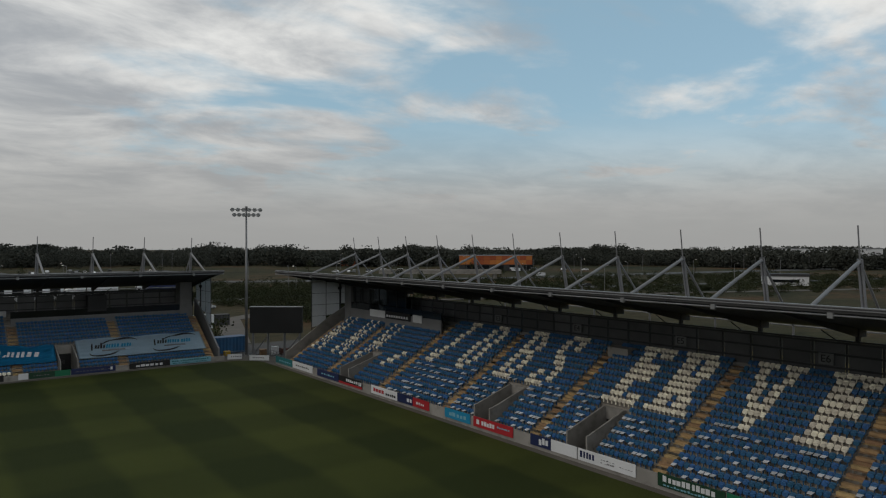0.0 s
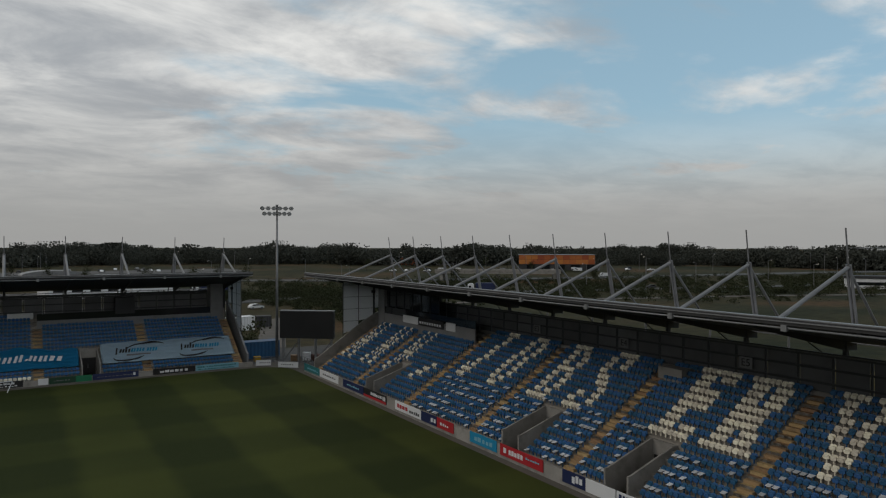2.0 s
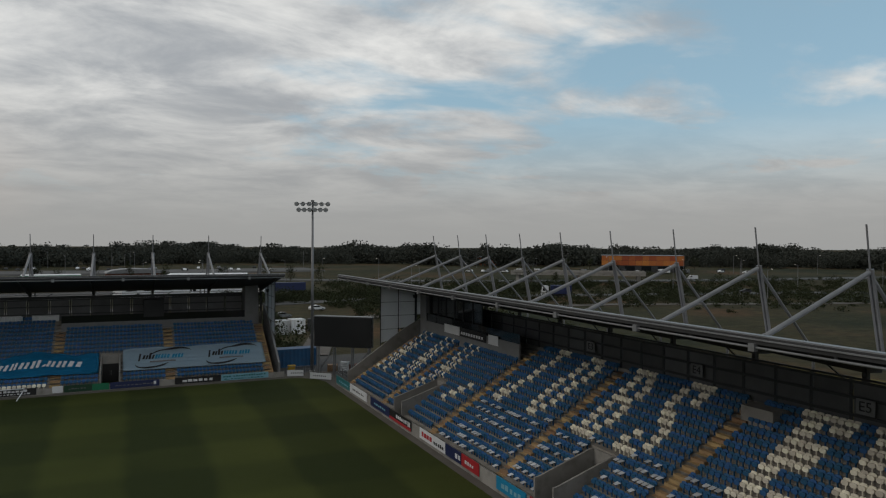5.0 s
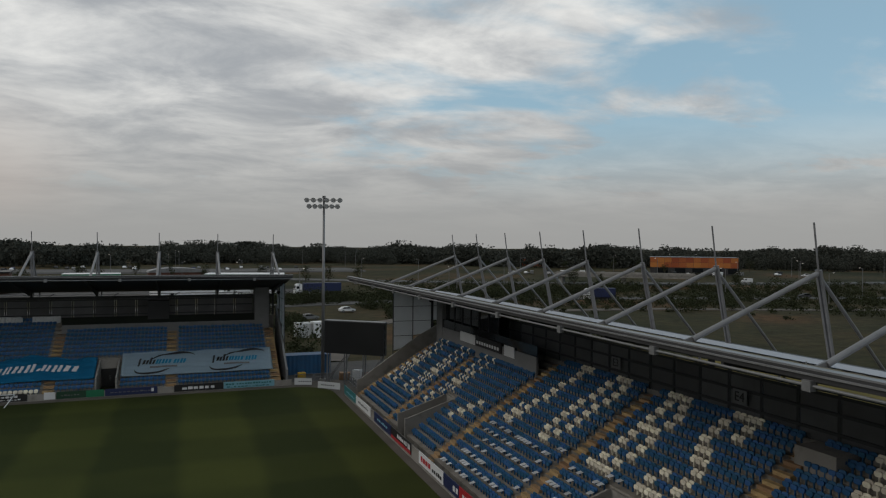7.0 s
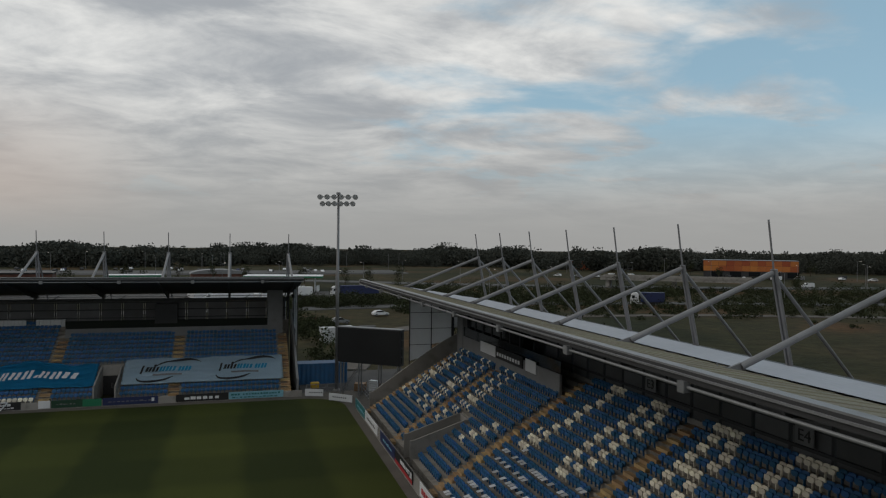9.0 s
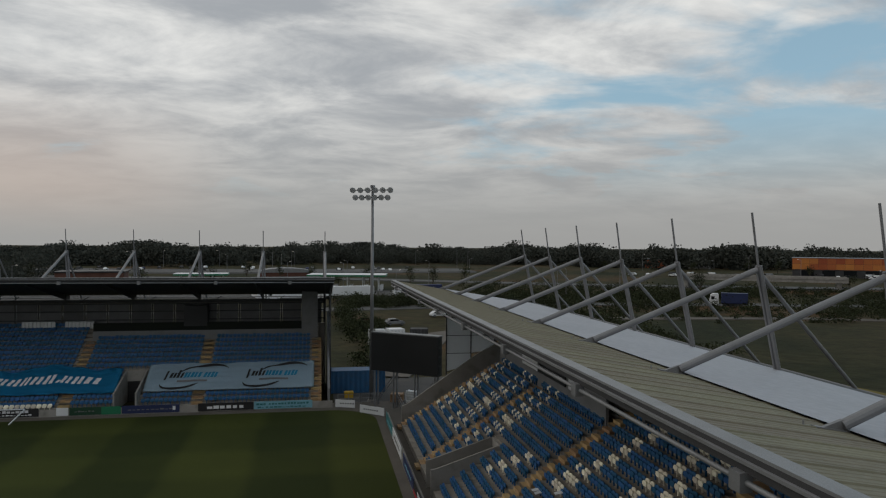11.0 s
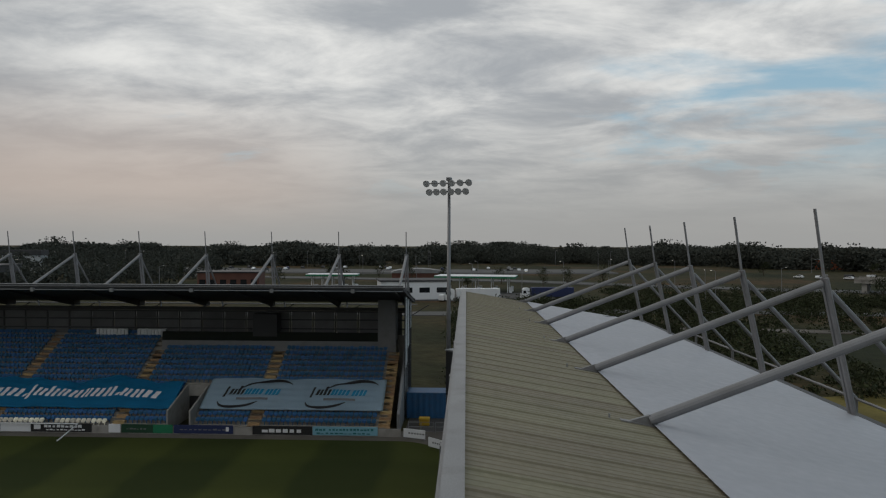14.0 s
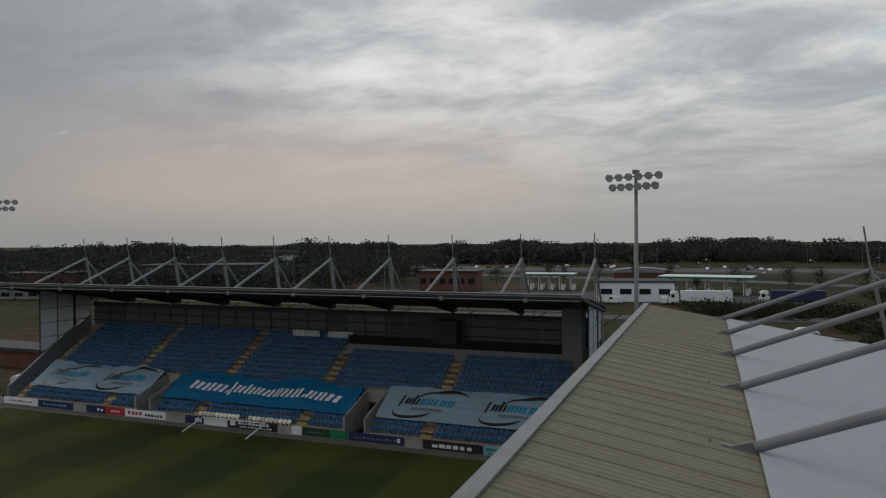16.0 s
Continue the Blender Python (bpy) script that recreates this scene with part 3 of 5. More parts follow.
    # hospitality box
    for x0, x1 in boxes:
        bm = bmesh.new()
        pz = 7.95 if st.side else 7.12
        st.cube(bm, x0, x1, 11.0, 11.2, 5.6, pz)
        part("box_parapet", bm, PANEL_GREY, top, "grey parapet below the viewing box")
        bm = bmesh.new()
        st.cube(bm, x0, x1 - 1.9, 11.08, 11.12, pz, pz + 0.95)
        part("balustrade", bm, GLASS, top, "dark glass balustrade")
        if st.side:
            bm = bmesh.new()
            st.cube(bm, x0 + 8.5, x1 - 1.9, 11.45, 11.52, 7.35, 11.2)
            gl = part("box_glazing", bm, GLASS, top, "dark tinted glazing")
            k = x0 + 8.5
            while k < x1 - 1.9:
                bm = bmesh.new()
                st.cube(bm, k, k + 0.07, 11.36, 11.45, 7.35, 11.2)
                part("mullion", bm, STEEL_DARK, gl)
                k += 2.36
        else:
            bm = bmesh.new()
            c = x0 + 11.2
            st.cube(bm, c - 1.3, c + 1.3, 11.0, 12.6, 7.6, 10.0)
            part("camera_booth", bm, SOFFIT, top, "dark grey booth on the balcony")
        bm = bmesh.new()
        st.cube(bm, x1 - 1.9, x1, 10.96, 13.3, 5.8, 11.6)
        part("box_pier", bm, PANEL_GREY, top, "plain grey end pier of the box")
    # roof: beige sheets, white membrane, soffit
    r0, r1 = roof
    prof = []
    for i in range(4):
        a = i * 0.25
        hr = 0.034 if i == 0 else 0.012
        prof += [(a, 0.0), (a + 0.13, 0.0), (a + 0.16, hr), (a + 0.22, hr)]
    prof += [(1.0, 0.0)]
    bm = bmesh.new()
    stations = [(0.88, ez), (5.95, 12.87)]
    grid = [[bm.verts.new((a - 0.5, v, z + h)) for a, h in prof] for v, z in stations]
    low = [[bm.verts.new((a - 0.5, v, z - 0.05)) for a in (0.0, 1.0)] for v, z in stations]
    for i in range(len(prof) - 1):
        bm.faces.new((grid[0][i], grid[0][i + 1], grid[1][i + 1], grid[1][i]))
    bm.faces.new((low[0][0], low[1][0], low[1][1], low[0][1]))
    bm.faces.new([*grid[0], low[0][1], low[0][0]])
    bmesh.ops.recalc_face_normals(bm, faces=bm.faces[:])
    sheet_me = bpy.data.meshes.new("roof_sheet")
    bm.to_mesh(sheet_me)
    bm.free()
    sheet_me.materials.append(ROOF_BEIGE)
    k = r0 + 0.5
    rr = random.Random(9)
    while k < r1 - 0.4:
        shared("roof_sheet", sheet_me, st.m(k, 0, rr.uniform(0, 0.005)), top)
        k += 1.0
    bm = bmesh.new()
    ua, ub = r0 + 0.02, r1 - 0.02
    cols = int((ub - ua) / 1.5)
    vs = [5.84, 6.7, 8, 10, 12, 13.6, 15.1]
    rows_ = []
    for i in range(cols + 1):
        u = ua + (ub - ua) * i / cols
        rows_.append([bm.verts.new(st.p(u, v, 12.955 - (v - 5.84) * 0.164 + 0.03 * math.sin(u * 0.84) * math.sin((v - 5.84) / 9.26 * math.pi) + 0.012)) for v in vs])
    for a, b in zip(rows_, rows_[1:]):
        for j in range(len(vs) - 1):
            bm.faces.new((a[j], a[j + 1], b[j + 1], b[j]))
    mem = part("roof_membrane", bm, MEMBRANE, top, "smooth white roof membrane", smooth=True)
    bm = bmesh.new()
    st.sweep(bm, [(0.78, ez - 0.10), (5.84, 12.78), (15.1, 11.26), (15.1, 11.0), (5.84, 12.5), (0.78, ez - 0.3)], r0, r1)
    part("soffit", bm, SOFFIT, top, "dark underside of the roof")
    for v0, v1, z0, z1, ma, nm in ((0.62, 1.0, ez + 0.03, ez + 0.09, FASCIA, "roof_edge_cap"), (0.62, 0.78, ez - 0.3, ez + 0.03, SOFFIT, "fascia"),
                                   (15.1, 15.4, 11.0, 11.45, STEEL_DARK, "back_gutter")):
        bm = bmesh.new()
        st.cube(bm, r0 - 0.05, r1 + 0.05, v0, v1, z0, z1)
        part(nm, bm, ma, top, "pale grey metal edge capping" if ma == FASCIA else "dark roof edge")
    bm = bmesh.new()
    st.cube(bm, r0 - 0.04, r1 + 0.04, 0.54, 0.62, ez - 0.13, ez - 0.07)
    part("fascia_rail", bm, FASCIA, top, "thin pale rail along the roof edge")
    bm = bmesh.new()
    tube(bm, st.p(r0, 0.62, ez - 0.45), st.p(r1, 0.62, ez - 0.45), 0.055, 8)
    part("lighting_tube", bm, FASCIA, top, "pale horizontal tube below the roof edge", smooth=True)
    for mu in masts:
        for k in (mu - 3.75,):
            if r0 < k < r1:
                bm = bmesh.new()
                st.cube(bm, k - 0.16, k + 0.16, 0.48, 0.72, ez - 0.62, ez - 0.28)
                part("speaker_box", bm, FASCIA, top, "grey box hung on the roof edge")
    # masts, struts, ties, columns
    for mu in masts:
        bm = bmesh.new()
        a, b = st.p(mu, 15.06, 11.3), st.p(mu, 13.98, 16.4)
        for o in (-0.12, 0.12):
            off = st.p(mu + o, 0, 0) - st.p(mu, 0, 0)
            tube(bm, a + off, b + off, 0.10, 6)
        mast = part("mast", bm, STEEL, top, "grey twin-tube steel mast")
        bm = bmesh.new()
        tube(bm, st.p(mu, 13.98, 16.3), st.p(mu, 13.62, 18.91), 0.055, 6)
        part("mast_rod", bm, STEEL, mast)
        bm = bmesh.new()
        f, j = st.p(mu, 5.75, 13.04), st.p(mu, 13.9, 16.2)
        tube(bm, f, j, 0.14, 12)
        strut = part("strut", bm, STEEL, top, "long grey tubular roof strut", smooth=False)
        bm = bmesh.new()
        st.sweep(bm, [(5.1, 13.0), (5.9, 12.86), (6.0, 13.12), (5.75, 13.2)], mu - 0.05, mu + 0.05)
        st.sweep(bm, [(5.0, 13.03), (5.9, 12.87), (5.9, 12.92), (5.0, 13.08)], mu - 0.10, mu + 0.10)
        part("strut_shoe", bm, STEEL, strut, "grey steel shoe")
        bm = bmesh.new()
        tube(bm, st.p(mu, 4.72, 13.06), st.p(mu, 4.72, 13.22), 0.03, 8, 0.025)
        part("roof_anchor", bm, FASCIA, top, "small pale safety anchor on the roof")
        bm = bmesh.new()
        tube(bm, st.p(mu, 14.2, 15.9), st.p(mu, 19.3, 10.4), 0.10, 8)
        part("back_tie", bm, STEEL, top, "grey diagonal tie behind the roof")
        bm = bmesh.new()
        tube(bm, st.p(mu, 19.3, 10.4), st.p(mu, 19.3, -0.1), 0.10, 8)
        part("tie_post", bm, STEEL, top)
        bm = bmesh.new()
        st.cube(bm, mu - 0.14, mu + 0.14, 13.55, 13.85, 0, 11.4)
        part("column", bm, STEEL_DARK, top, "dark steel column")
        bm = bmesh.new()
        st.sweep(bm, [(0.7, ez - 0.3), (15, 10.98), (15, 10.5), (13.6, 10.6), (0.7, ez - 0.42)], mu - 0.07, mu + 0.07)
        part("rafter", bm, STEEL_DARK, top, "dark tapered rafter")
        bm = bmesh.new()
        tube(bm, st.p(mu, 13.6, 9.3), st.p(mu + 2.6, 13.6, 10.9), 0.05, 6)
        part("wind_brace", bm, STEEL_DARK, top)
    bm = bmesh.new()
    tube(bm, st.p(r0, 19.3, 10.4), st.p(r1, 19.3, 10.4), 0.07, 6)
    part("tie_rail", bm, STEEL, top, "thin rail joining the back ties")
    # windscreens of pale panels at both ends
    for e in (u0 - 1.35, u1 + 1.35):
        for c in range(3):
            va, vb = 5.9 + c * 2.45, 5.9 + (c + 1) * 2.45
            for r in range(6):
                za, zb = 3.2 + r * 1.75, 3.2 + (r + 1) * 1.75

                def floor_at(v):
                    return 2.0 + (v - 2.0) * slope - 0.3

                def roof_at(v):
                    return 12.6 - (v - 5.3) * 0.155 - 0.05

                lo = [max(za, floor_at(va)) + 0.03, max(za, floor_at(vb)) + 0.03]
                hi = [min(zb, roof_at(va)) - 0.03, min(zb, roof_at(vb)) - 0.03]
                if lo[0] >= hi[0] - 0.02 or lo[1] >= hi[1] - 0.02:
                    continue
                bm = bmesh.new()
                st.sweep(bm, [(va + 0.03, lo[0]), (vb - 0.03, lo[1]), (vb - 0.03, hi[1]), (va + 0.03, hi[0])], e - 0.03, e + 0.03)
                part("windscreen_panel", bm, PANEL_WHITE, top, "pale translucent windscreen panel")
        bm = bmesh.new()
        for c in range(4):
            v = 5.9 + c * 2.45
            wdt = 0.14 if c == 2 else 0.05
            st.cube(bm, e - wdt, e + wdt, v - wdt, v + wdt, 0, 12.55 - (v - 5.3) * 0.155)
        part("windscreen_frame", bm, STEEL_DARK, top, "dark steel frame of the windscreen")
        bm = bmesh.new()
        for r in range(1, 6):
            z = 3.2 + r * 1.75
            st.cube(bm, e - 0.02, e + 0.02, 5.9, 13.25, z - 0.025, z + 0.025)
        part("windscreen_rail", bm, STEEL_DARK, top)
    return top


SIDE, END = Stand(True), Stand(False)
side_shapes = [("stems", 91.6, 2), ("stems", 85.7, 2), ("stems", 79.3, 2), ("flag", 72.4, 9),
               ("hook", 65.6, 0), ("ring", 60.0, 0), ("double", 53.3, 0), ("bend", 48.4, 0),
               ("comb", 38.3, 0), ("arch", 33.8, 0), ("fork", 27.4, 0), ("comb", 21.3, 0)]
build_stand(SIDE, "side_grandstand", "long grandstand with blue seats, white seat patterns and masted roof", -1.0, 93.3,
            [4.6, 17.1, 29.1, 42.1, 55.05, 67.8, 81.0, 92.7], [(35.6, 37.9), (47.6, 50.0), (74.7, 77.0)], [(68.4, 93.4)],
            [95.36 - 7.5 * k for k in range(13)], side_shapes, (-2.0, 96.1), lambda u, i: 17 < u < 28 and i < 14)
build_stand(END, "end_grandstand", "grandstand with blue seats and masted roof behind the goal line", -29.2, 34.8,
            [-28.4, -15.4, -2.9, 9.4, 22.3, 34.6], [(-10.9, -8.8), (14.2, 16.5)], [(9.4, 34.7)],
            [35.54 - 7.5 * k for k in range(10)], [], (-33.9, 36.4), lambda u, i: 22.5 < u < 34 and i > 9)


# ---- banners draped over the seats ----
def drape(u, s, wob):
    """A place on a banner: u along the end stand, s from 0 at its lower hem to 1 at its top."""
    v = 2.55 + s * 3.75
    z = 1.76 + s * 2.25
    k = (v - V0) / DEPTH
    z += 0.03 * math.cos(2 * math.pi * k) + wob * (0.10 * math.sin(u * 0.9 + 1.7 * s) + 0.07 * math.sin(u * 2.3 + 4 * s)) * (0.4 + s)
    return v, z


def banner(name, u0, u1, material, label, wob, hem, decorate):
    top = empty(name, label, "banner")
    bm = bmesh.new()
    nu, ns = int((u1 - u0) / 0.3), 22

    def spot(i, j, lift=0.0):
        f, s = i / nu, j / ns
        u = u0 + (u1 - u0) * f
        s2 = s * (1 - hem * (0.5 + 0.5 * math.sin(u * 0.55 + 0.6)) * s)
        v, z = drape(u, s2, wob)
        return END.p(u, v - lift * 0.5, z + lift)

    g = [[bm.verts.new(spot(i, j)) for j in range(ns + 1)] for i in range(nu + 1)]
    for i in range(nu):
        for j in range(ns):
            bm.faces.new((g[i][j], g[i + 1][j], g[i + 1][j + 1], g[i][j + 1]))
    bmesh.ops.solidify(bm, geom=bm.faces[:], thickness=0.015)
    part("cloth", bm, material, top, smooth=True)

    def at(u, s, lift):
        s2 = s * (1 - hem * (0.5 + 0.5 * math.sin(u * 0.55 + 0.6)) * s)
        v, z = drape(u, s2, wob)
        return END.p(u, v - lift * 0.5, z + lift)

    def bar(nm, a, b, s0, s1, ma, lean=0.0):
        bm = bmesh.new()
        k = max(2, int(abs(b - a) / 0.15))
        kk = max(2, int(abs(s1 - s0) / 0.05))
        q = [[bm.verts.new(at(a + (b - a) * i / k + lean * j / kk, s0 + (s1 - s0) * j / kk, 0.035)) for j in range(kk + 1)] for i in range(k + 1)]
        for i in range(k):
            for j in range(kk):
                bm.faces.new((q[i][j], q[i + 1][j], q[i + 1][j + 1], q[i][j + 1]))
        part(nm, bm, ma, top)

    def arc(nm, uc, sc, ru, rs, a0, a1, w, ma, tilt=0.06):
        bm = bmesh.new()
        k = 28
        prev = None
        for i in range(k + 1):
            a = radians(a0 + (a1 - a0) * i / k)
            ww = w * (0.25 + 0.75 * math.sin(math.pi * i / k))
            pts = []
            for m in (-1, 1):
                u = uc + (ru + m * ww * 0.35) * math.cos(a)
                s = sc + (rs + m * ww * 0.16) * math.sin(a) + tilt * (u - uc)
                pts.append(bm.verts.new(at(u, min(0.98, max(0.02, s)), 0.03)))
            if prev:
                bm.faces.new((prev[0], prev[1], pts[1], pts[0]))
            prev = pts
        part(nm, bm, ma, top)

    decorate(bar, arc)
    return top


def emblem(bar, arc, c):
    """A sponsor's mark as plain strokes: dark and blue upright bars and two sweeping arcs."""
    arc("arc_stroke", c + 0.6, 0.62, 2.9, 0.26, 0, 140, 0.28, BLACK)
    arc("arc_stroke", c - 0.7, 0.42, 2.6, 0.30, 185, 300, 0.32, BLACK)
    x = c - 3.0
    for w, dark, s0, s1 in ((0.35, True, 0.38, 0.72), (0.6, True, 0.46, 0.64), (0.6, True, 0.46, 0.74), (0.55, False, 0.46, 0.64), (0.6, False, 0.46, 0.64),
                            (0.45, False, 0.46, 0.64), (0.6, False, 0.46, 0.64), (0.6, False, 0.46, 0.66)):
        for k in ((0, 0.45), (0.6, 1.0)) if w > 0.5 else ((0, 0.6),):
            bar("mark_bar", x + w * k[0], x + w * k[1], s0, s1 if k[0] == 0 else 0.64, BLACK if dark else CYAN, 0.22)
        x += w + 0.14
    bar("mark_line", c - 1.6, c + 1.5, 0.31, 0.37, GREY_PRINT)


def two_marks(a, b):
    def go(bar, arc):
        w = b - a
        emblem(bar, arc, a + w * 0.27)
        emblem(bar, arc, a + w * 0.755)
    return go


def long_word(bar, arc):
    """A web address as plain white bars."""
    x = -6.0
    for w, tall in ((1.3, 0), (1.3, 0), (1.3, 0), (0.25, -1), (0.45, 2), (1.0, 0), (1.0, 1), (0.9, 0), (1.0, 0), (0.7, 0), (1.0, 0), (1.0, 0), (0.25, -1), (0.85, 0), (1.0, 0), (1.5, 0)):
        s1 = {0: 0.62, 1: 0.74, 2: 0.72, -1: 0.44}[tall]
        bar("mark_bar", x, x + (w * 0.34 if w > 0.5 else 0.3), 0.36 if tall != 2 else 0.27, s1, WHITE, 0.25)
        if w > 0.5:
            bar("mark_bar", x + w * 0.58, x + w * 0.92, 0.36, 0.62, WHITE, 0.22)
        x += w + 0.22


banner("banner_pale", 16.75, 34.35, BANNER_PALE, "pale blue sponsor banner draped over the lower seats", 0.25, 0.02, two_marks(16.75, 34.35))
banner("banner_pale", -28.3, -11.15, BANNER_PALE, "rumpled pale blue sponsor banner draped over seats", 0.8, 0.10, two_marks(-28.3, -11.15))
banner("banner_blue", -8.6, 14.05, BANNER_BLUE, "bright blue banner with white marks, sagging over seats", 1.0, 0.16, long_word)


# ---- advertising boards ----
def board(st, u0, u1, ma, bars, label):
    """A flat printed board on the front wall. bars: (from, to, low, high, material), as shares."""
    h, z = (0.95, 0.3) if st.side else (0.78, 0.12)
    top = empty("advertising_board", label, "board", group="boards along the pitch")
    bm = bmesh.new()
    a, b = st.p(u0, 0.03, z), st.p(u1, 0.10, z + h)
    bevelled(bm, min(a.x, b.x), max(a.x, b.x), min(a.y, b.y), max(a.y, b.y), z, z + h, 0.012)
    part("panel", bm, ma, top)
    w = u1 - u0
    for f0, f1, g0, g1, m2 in bars:
        bm = bmesh.new()
        st.cube(bm, u0 + w * f0, u0 + w * f1, 0.012, 0.028, z + h * g0, z + h * g1)
        part("print_bar", bm, m2, top)


def words(f0, f1, g0, g1, ma, n, seed):
    """Writing too small to read, as plain bars."""
    r = random.Random(seed)
    out, x = [], f0
    step = (f1 - f0) / n
    for i in range(n):
        out.append((x, x + step * r.uniform(0.55, 0.85), g0, g1 - r.uniform(0, 0.12), ma))
        x += step
    return out


board(SIDE, 88.9, 94.6, TEAL, words(0.1, 0.8, 0.35, 0.6, PALE_CYAN, 6, 1), "teal advertising board with pale marks")
board(SIDE, 82.6, 88.8, WHITE, words(0.15, 0.85, 0.4, 0.65, GREY_PRINT, 7, 2), "white advertising board with grey marks")
board(SIDE, 75.3, 81.2, NAVY, words(0.2, 0.8, 0.4, 0.62, PALE_CYAN, 6, 3), "navy advertising board with pale marks")
board(SIDE, 69.5, 75.2, BLACK, words(0.1, 0.7, 0.45, 0.8, WHITE, 7, 4) + [(0.0, 1.0, 0.0, 0.28, RED), (0.03, 0.14, 0.35, 0.8, WHITE)], "black and red advertising board with white marks")
board(SIDE, 61.9, 67.4, WHITE, words(0.5, 0.95, 0.3, 0.8, RED, 4, 5) + words(0.06, 0.45, 0.25, 0.6, BLACK, 5, 6), "white advertising board with red and black marks")
board(SIDE, 58.9, 61.85, NAVY, words(0.05, 0.4, 0.3, 0.7, WHITE, 2, 7), "navy advertising board with a white mark")
board(SIDE, 55.9, 58.85, RED, words(0.3, 0.8, 0.35, 0.65, WHITE, 4, 8), "bright red advertising board with pale marks")
board(SIDE, 49.2, 53.2, CYAN, words(0.15, 0.85, 0.3, 0.7, PALE_CYAN, 5, 9), "cyan advertising board with pale marks")
board(SIDE, 43.2, 48.7, RED, words(0.45, 0.8, 0.3, 0.75, WHITE, 5, 10) + words(0.08, 0.4, 0.5, 0.7, PALE_CYAN, 6, 11) + [(0.84, 0.91, 0.3, 0.75, WHITE)], "red advertising board with white marks")
board(SIDE, 38.6, 41.0, NAVY, [(0.12, 0.24, 0.3, 0.75, WHITE), (0.28, 0.40, 0.3, 0.85, WHITE), (0.44, 0.56, 0.2, 0.7, WHITE)], "navy advertising board with white bars")
board(SIDE, 35.7, 38.55, WHITE, [], "plain white advertising board")
board(SIDE, 30.0, 35.6, WHITE, words(0.70, 0.97, 0.3, 0.85, NAVY, 5, 13) + words(0.35, 0.6, 0.55, 0.68, GREY_PRINT, 5, 14) + words(0.35, 0.6, 0.3, 0.42, GREY_PRINT, 6, 15) + words(0.05, 0.28, 0.4, 0.5, GREY_PRINT, 5, 16), "white advertising board with dark lettering bars")
board(SIDE, 22.9, 28.1, DGREEN, words(0.14, 0.93, 0.42, 0.88, WHITE, 11, 17) + words(0.08, 0.92, 0.12, 0.3, PALE_CYAN, 16, 18), "dark green advertising board with white lettering bars")
board(SIDE, 17.0, 22.8, GREEN, words(0.3, 0.9, 0.3, 0.75, WHITE, 8, 19), "green advertising board with white marks")
board(END, 28.25, 34.2, PALE_CYAN, words(0.04, 0.22, 0.52, 0.85, TEAL, 3, 20) + words(0.25, 0.95, 0.55, 0.82, TEAL, 13, 21) + words(0.06, 0.9, 0.15, 0.34, TEAL, 12, 22), "pale blue advertising board with teal bars")
board(END, 22.7, 28.2, BLACK, words(0.16, 0.86, 0.25, 0.68, WHITE, 6, 23), "black advertising board with bold white bars")
board(END, 15.4, 20.9, NAVY, words(0.1, 0.9, 0.4, 0.6, GREY_PRINT, 10, 24) + [(0.88, 0.93, 0.3, 0.8, WHITE)], "dark navy advertising board with grey bars")
board(END, 10.5, 15.3, DGREEN, [(0.62, 1.0, 0.0, 1.0, GREEN)] + words(0.1, 0.5, 0.4, 0.6, GREY_PRINT, 6, 25), "dark and bright green advertising board")
board(END, 9.3, 10.4, WHITE, [], "small blank white board")
board(END, 2.0, 7.7, BLACK, words(0.22, 0.85, 0.52, 0.85, WHITE, 9, 26) + words(0.25, 0.9, 0.18, 0.36, WHITE, 11, 27) + [(0.05, 0.16, 0.3, 0.85, WHITE)], "black advertising board with white lettering bars")
board(END, -0.9, 1.95, WHITE, [], "plain white board behind the folded goal")
board(END, -3.2, -0.95, NAVY, [(0.55, 0.65, 0.3, 0.75, WHITE), (0.68, 0.78, 0.3, 0.85, WHITE), (0.81, 0.91, 0.2, 0.7, WHITE)], "navy advertising board with white bars")
board(END, -11.1, -5.7, WHITE, words(0.08, 0.45, 0.3, 0.78, RED, 4, 28) + words(0.5, 0.95, 0.25, 0.6, BLACK, 6, 29), "white advertising board with red and black marks")
board(END, -13.8, -11.15, RED, words(0.3, 0.8, 0.35, 0.65, WHITE, 4, 30), "bright red advertising board with pale marks")
board(END, -16.5, -13.85, NAVY, words(0.6, 0.95, 0.3, 0.7, WHITE, 2, 31), "navy advertising board with a white mark")
board(END, -23.6, -18.5, NAVY, words(0.15, 0.85, 0.4, 0.65, PALE_CYAN, 7, 32), "navy advertising board with pale marks")
board(END, -29.0, -23.7, WHITE, words(0.15, 0.85, 0.4, 0.65, GREY_PRINT, 7, 33), "white advertising board with grey marks")


def corner_board(x0, y0, x1, y1, label):
    top = empty("corner_board", label, "board", at=(0, 0, 0))
    d = Vector((x1 - x0, y1 - y0, 0))
    m = Matrix.Translation((x0, y0, 0)) @ Matrix.Rotation(math.atan2(d.y, d.x), 4, "Z")
    bm = bmesh.new()
    bevelled(bm, 0, d.length, -0.03, 0.03, 0.16, 0.95, 0.012, m)
    part("panel", bm, WHITE, top)
    for k in (0.15, d.length / 2, d.length - 0.15):
        bm = bmesh.new()
        box(bm, k - 0.03, k + 0.03, 0.03, 0.09, 0, 0.9, m)
        part("leg", bm, STEEL, top)
    for k in range(7):
        bm = bmesh.new()
        a = 0.5 + k * 0.27
        box(bm, a, a + 0.17, -0.04, -0.03, 0.5, 0.64, m)
        part("print_bar", bm, GREY_PRINT, top)


corner_board(39.0, 99.2, 41.3, 97.2, "white board across the pitch corner with faint marks")
corner_board(36.6, 101.9, 38.6, 101.2, "pale board beside the end of the stand")


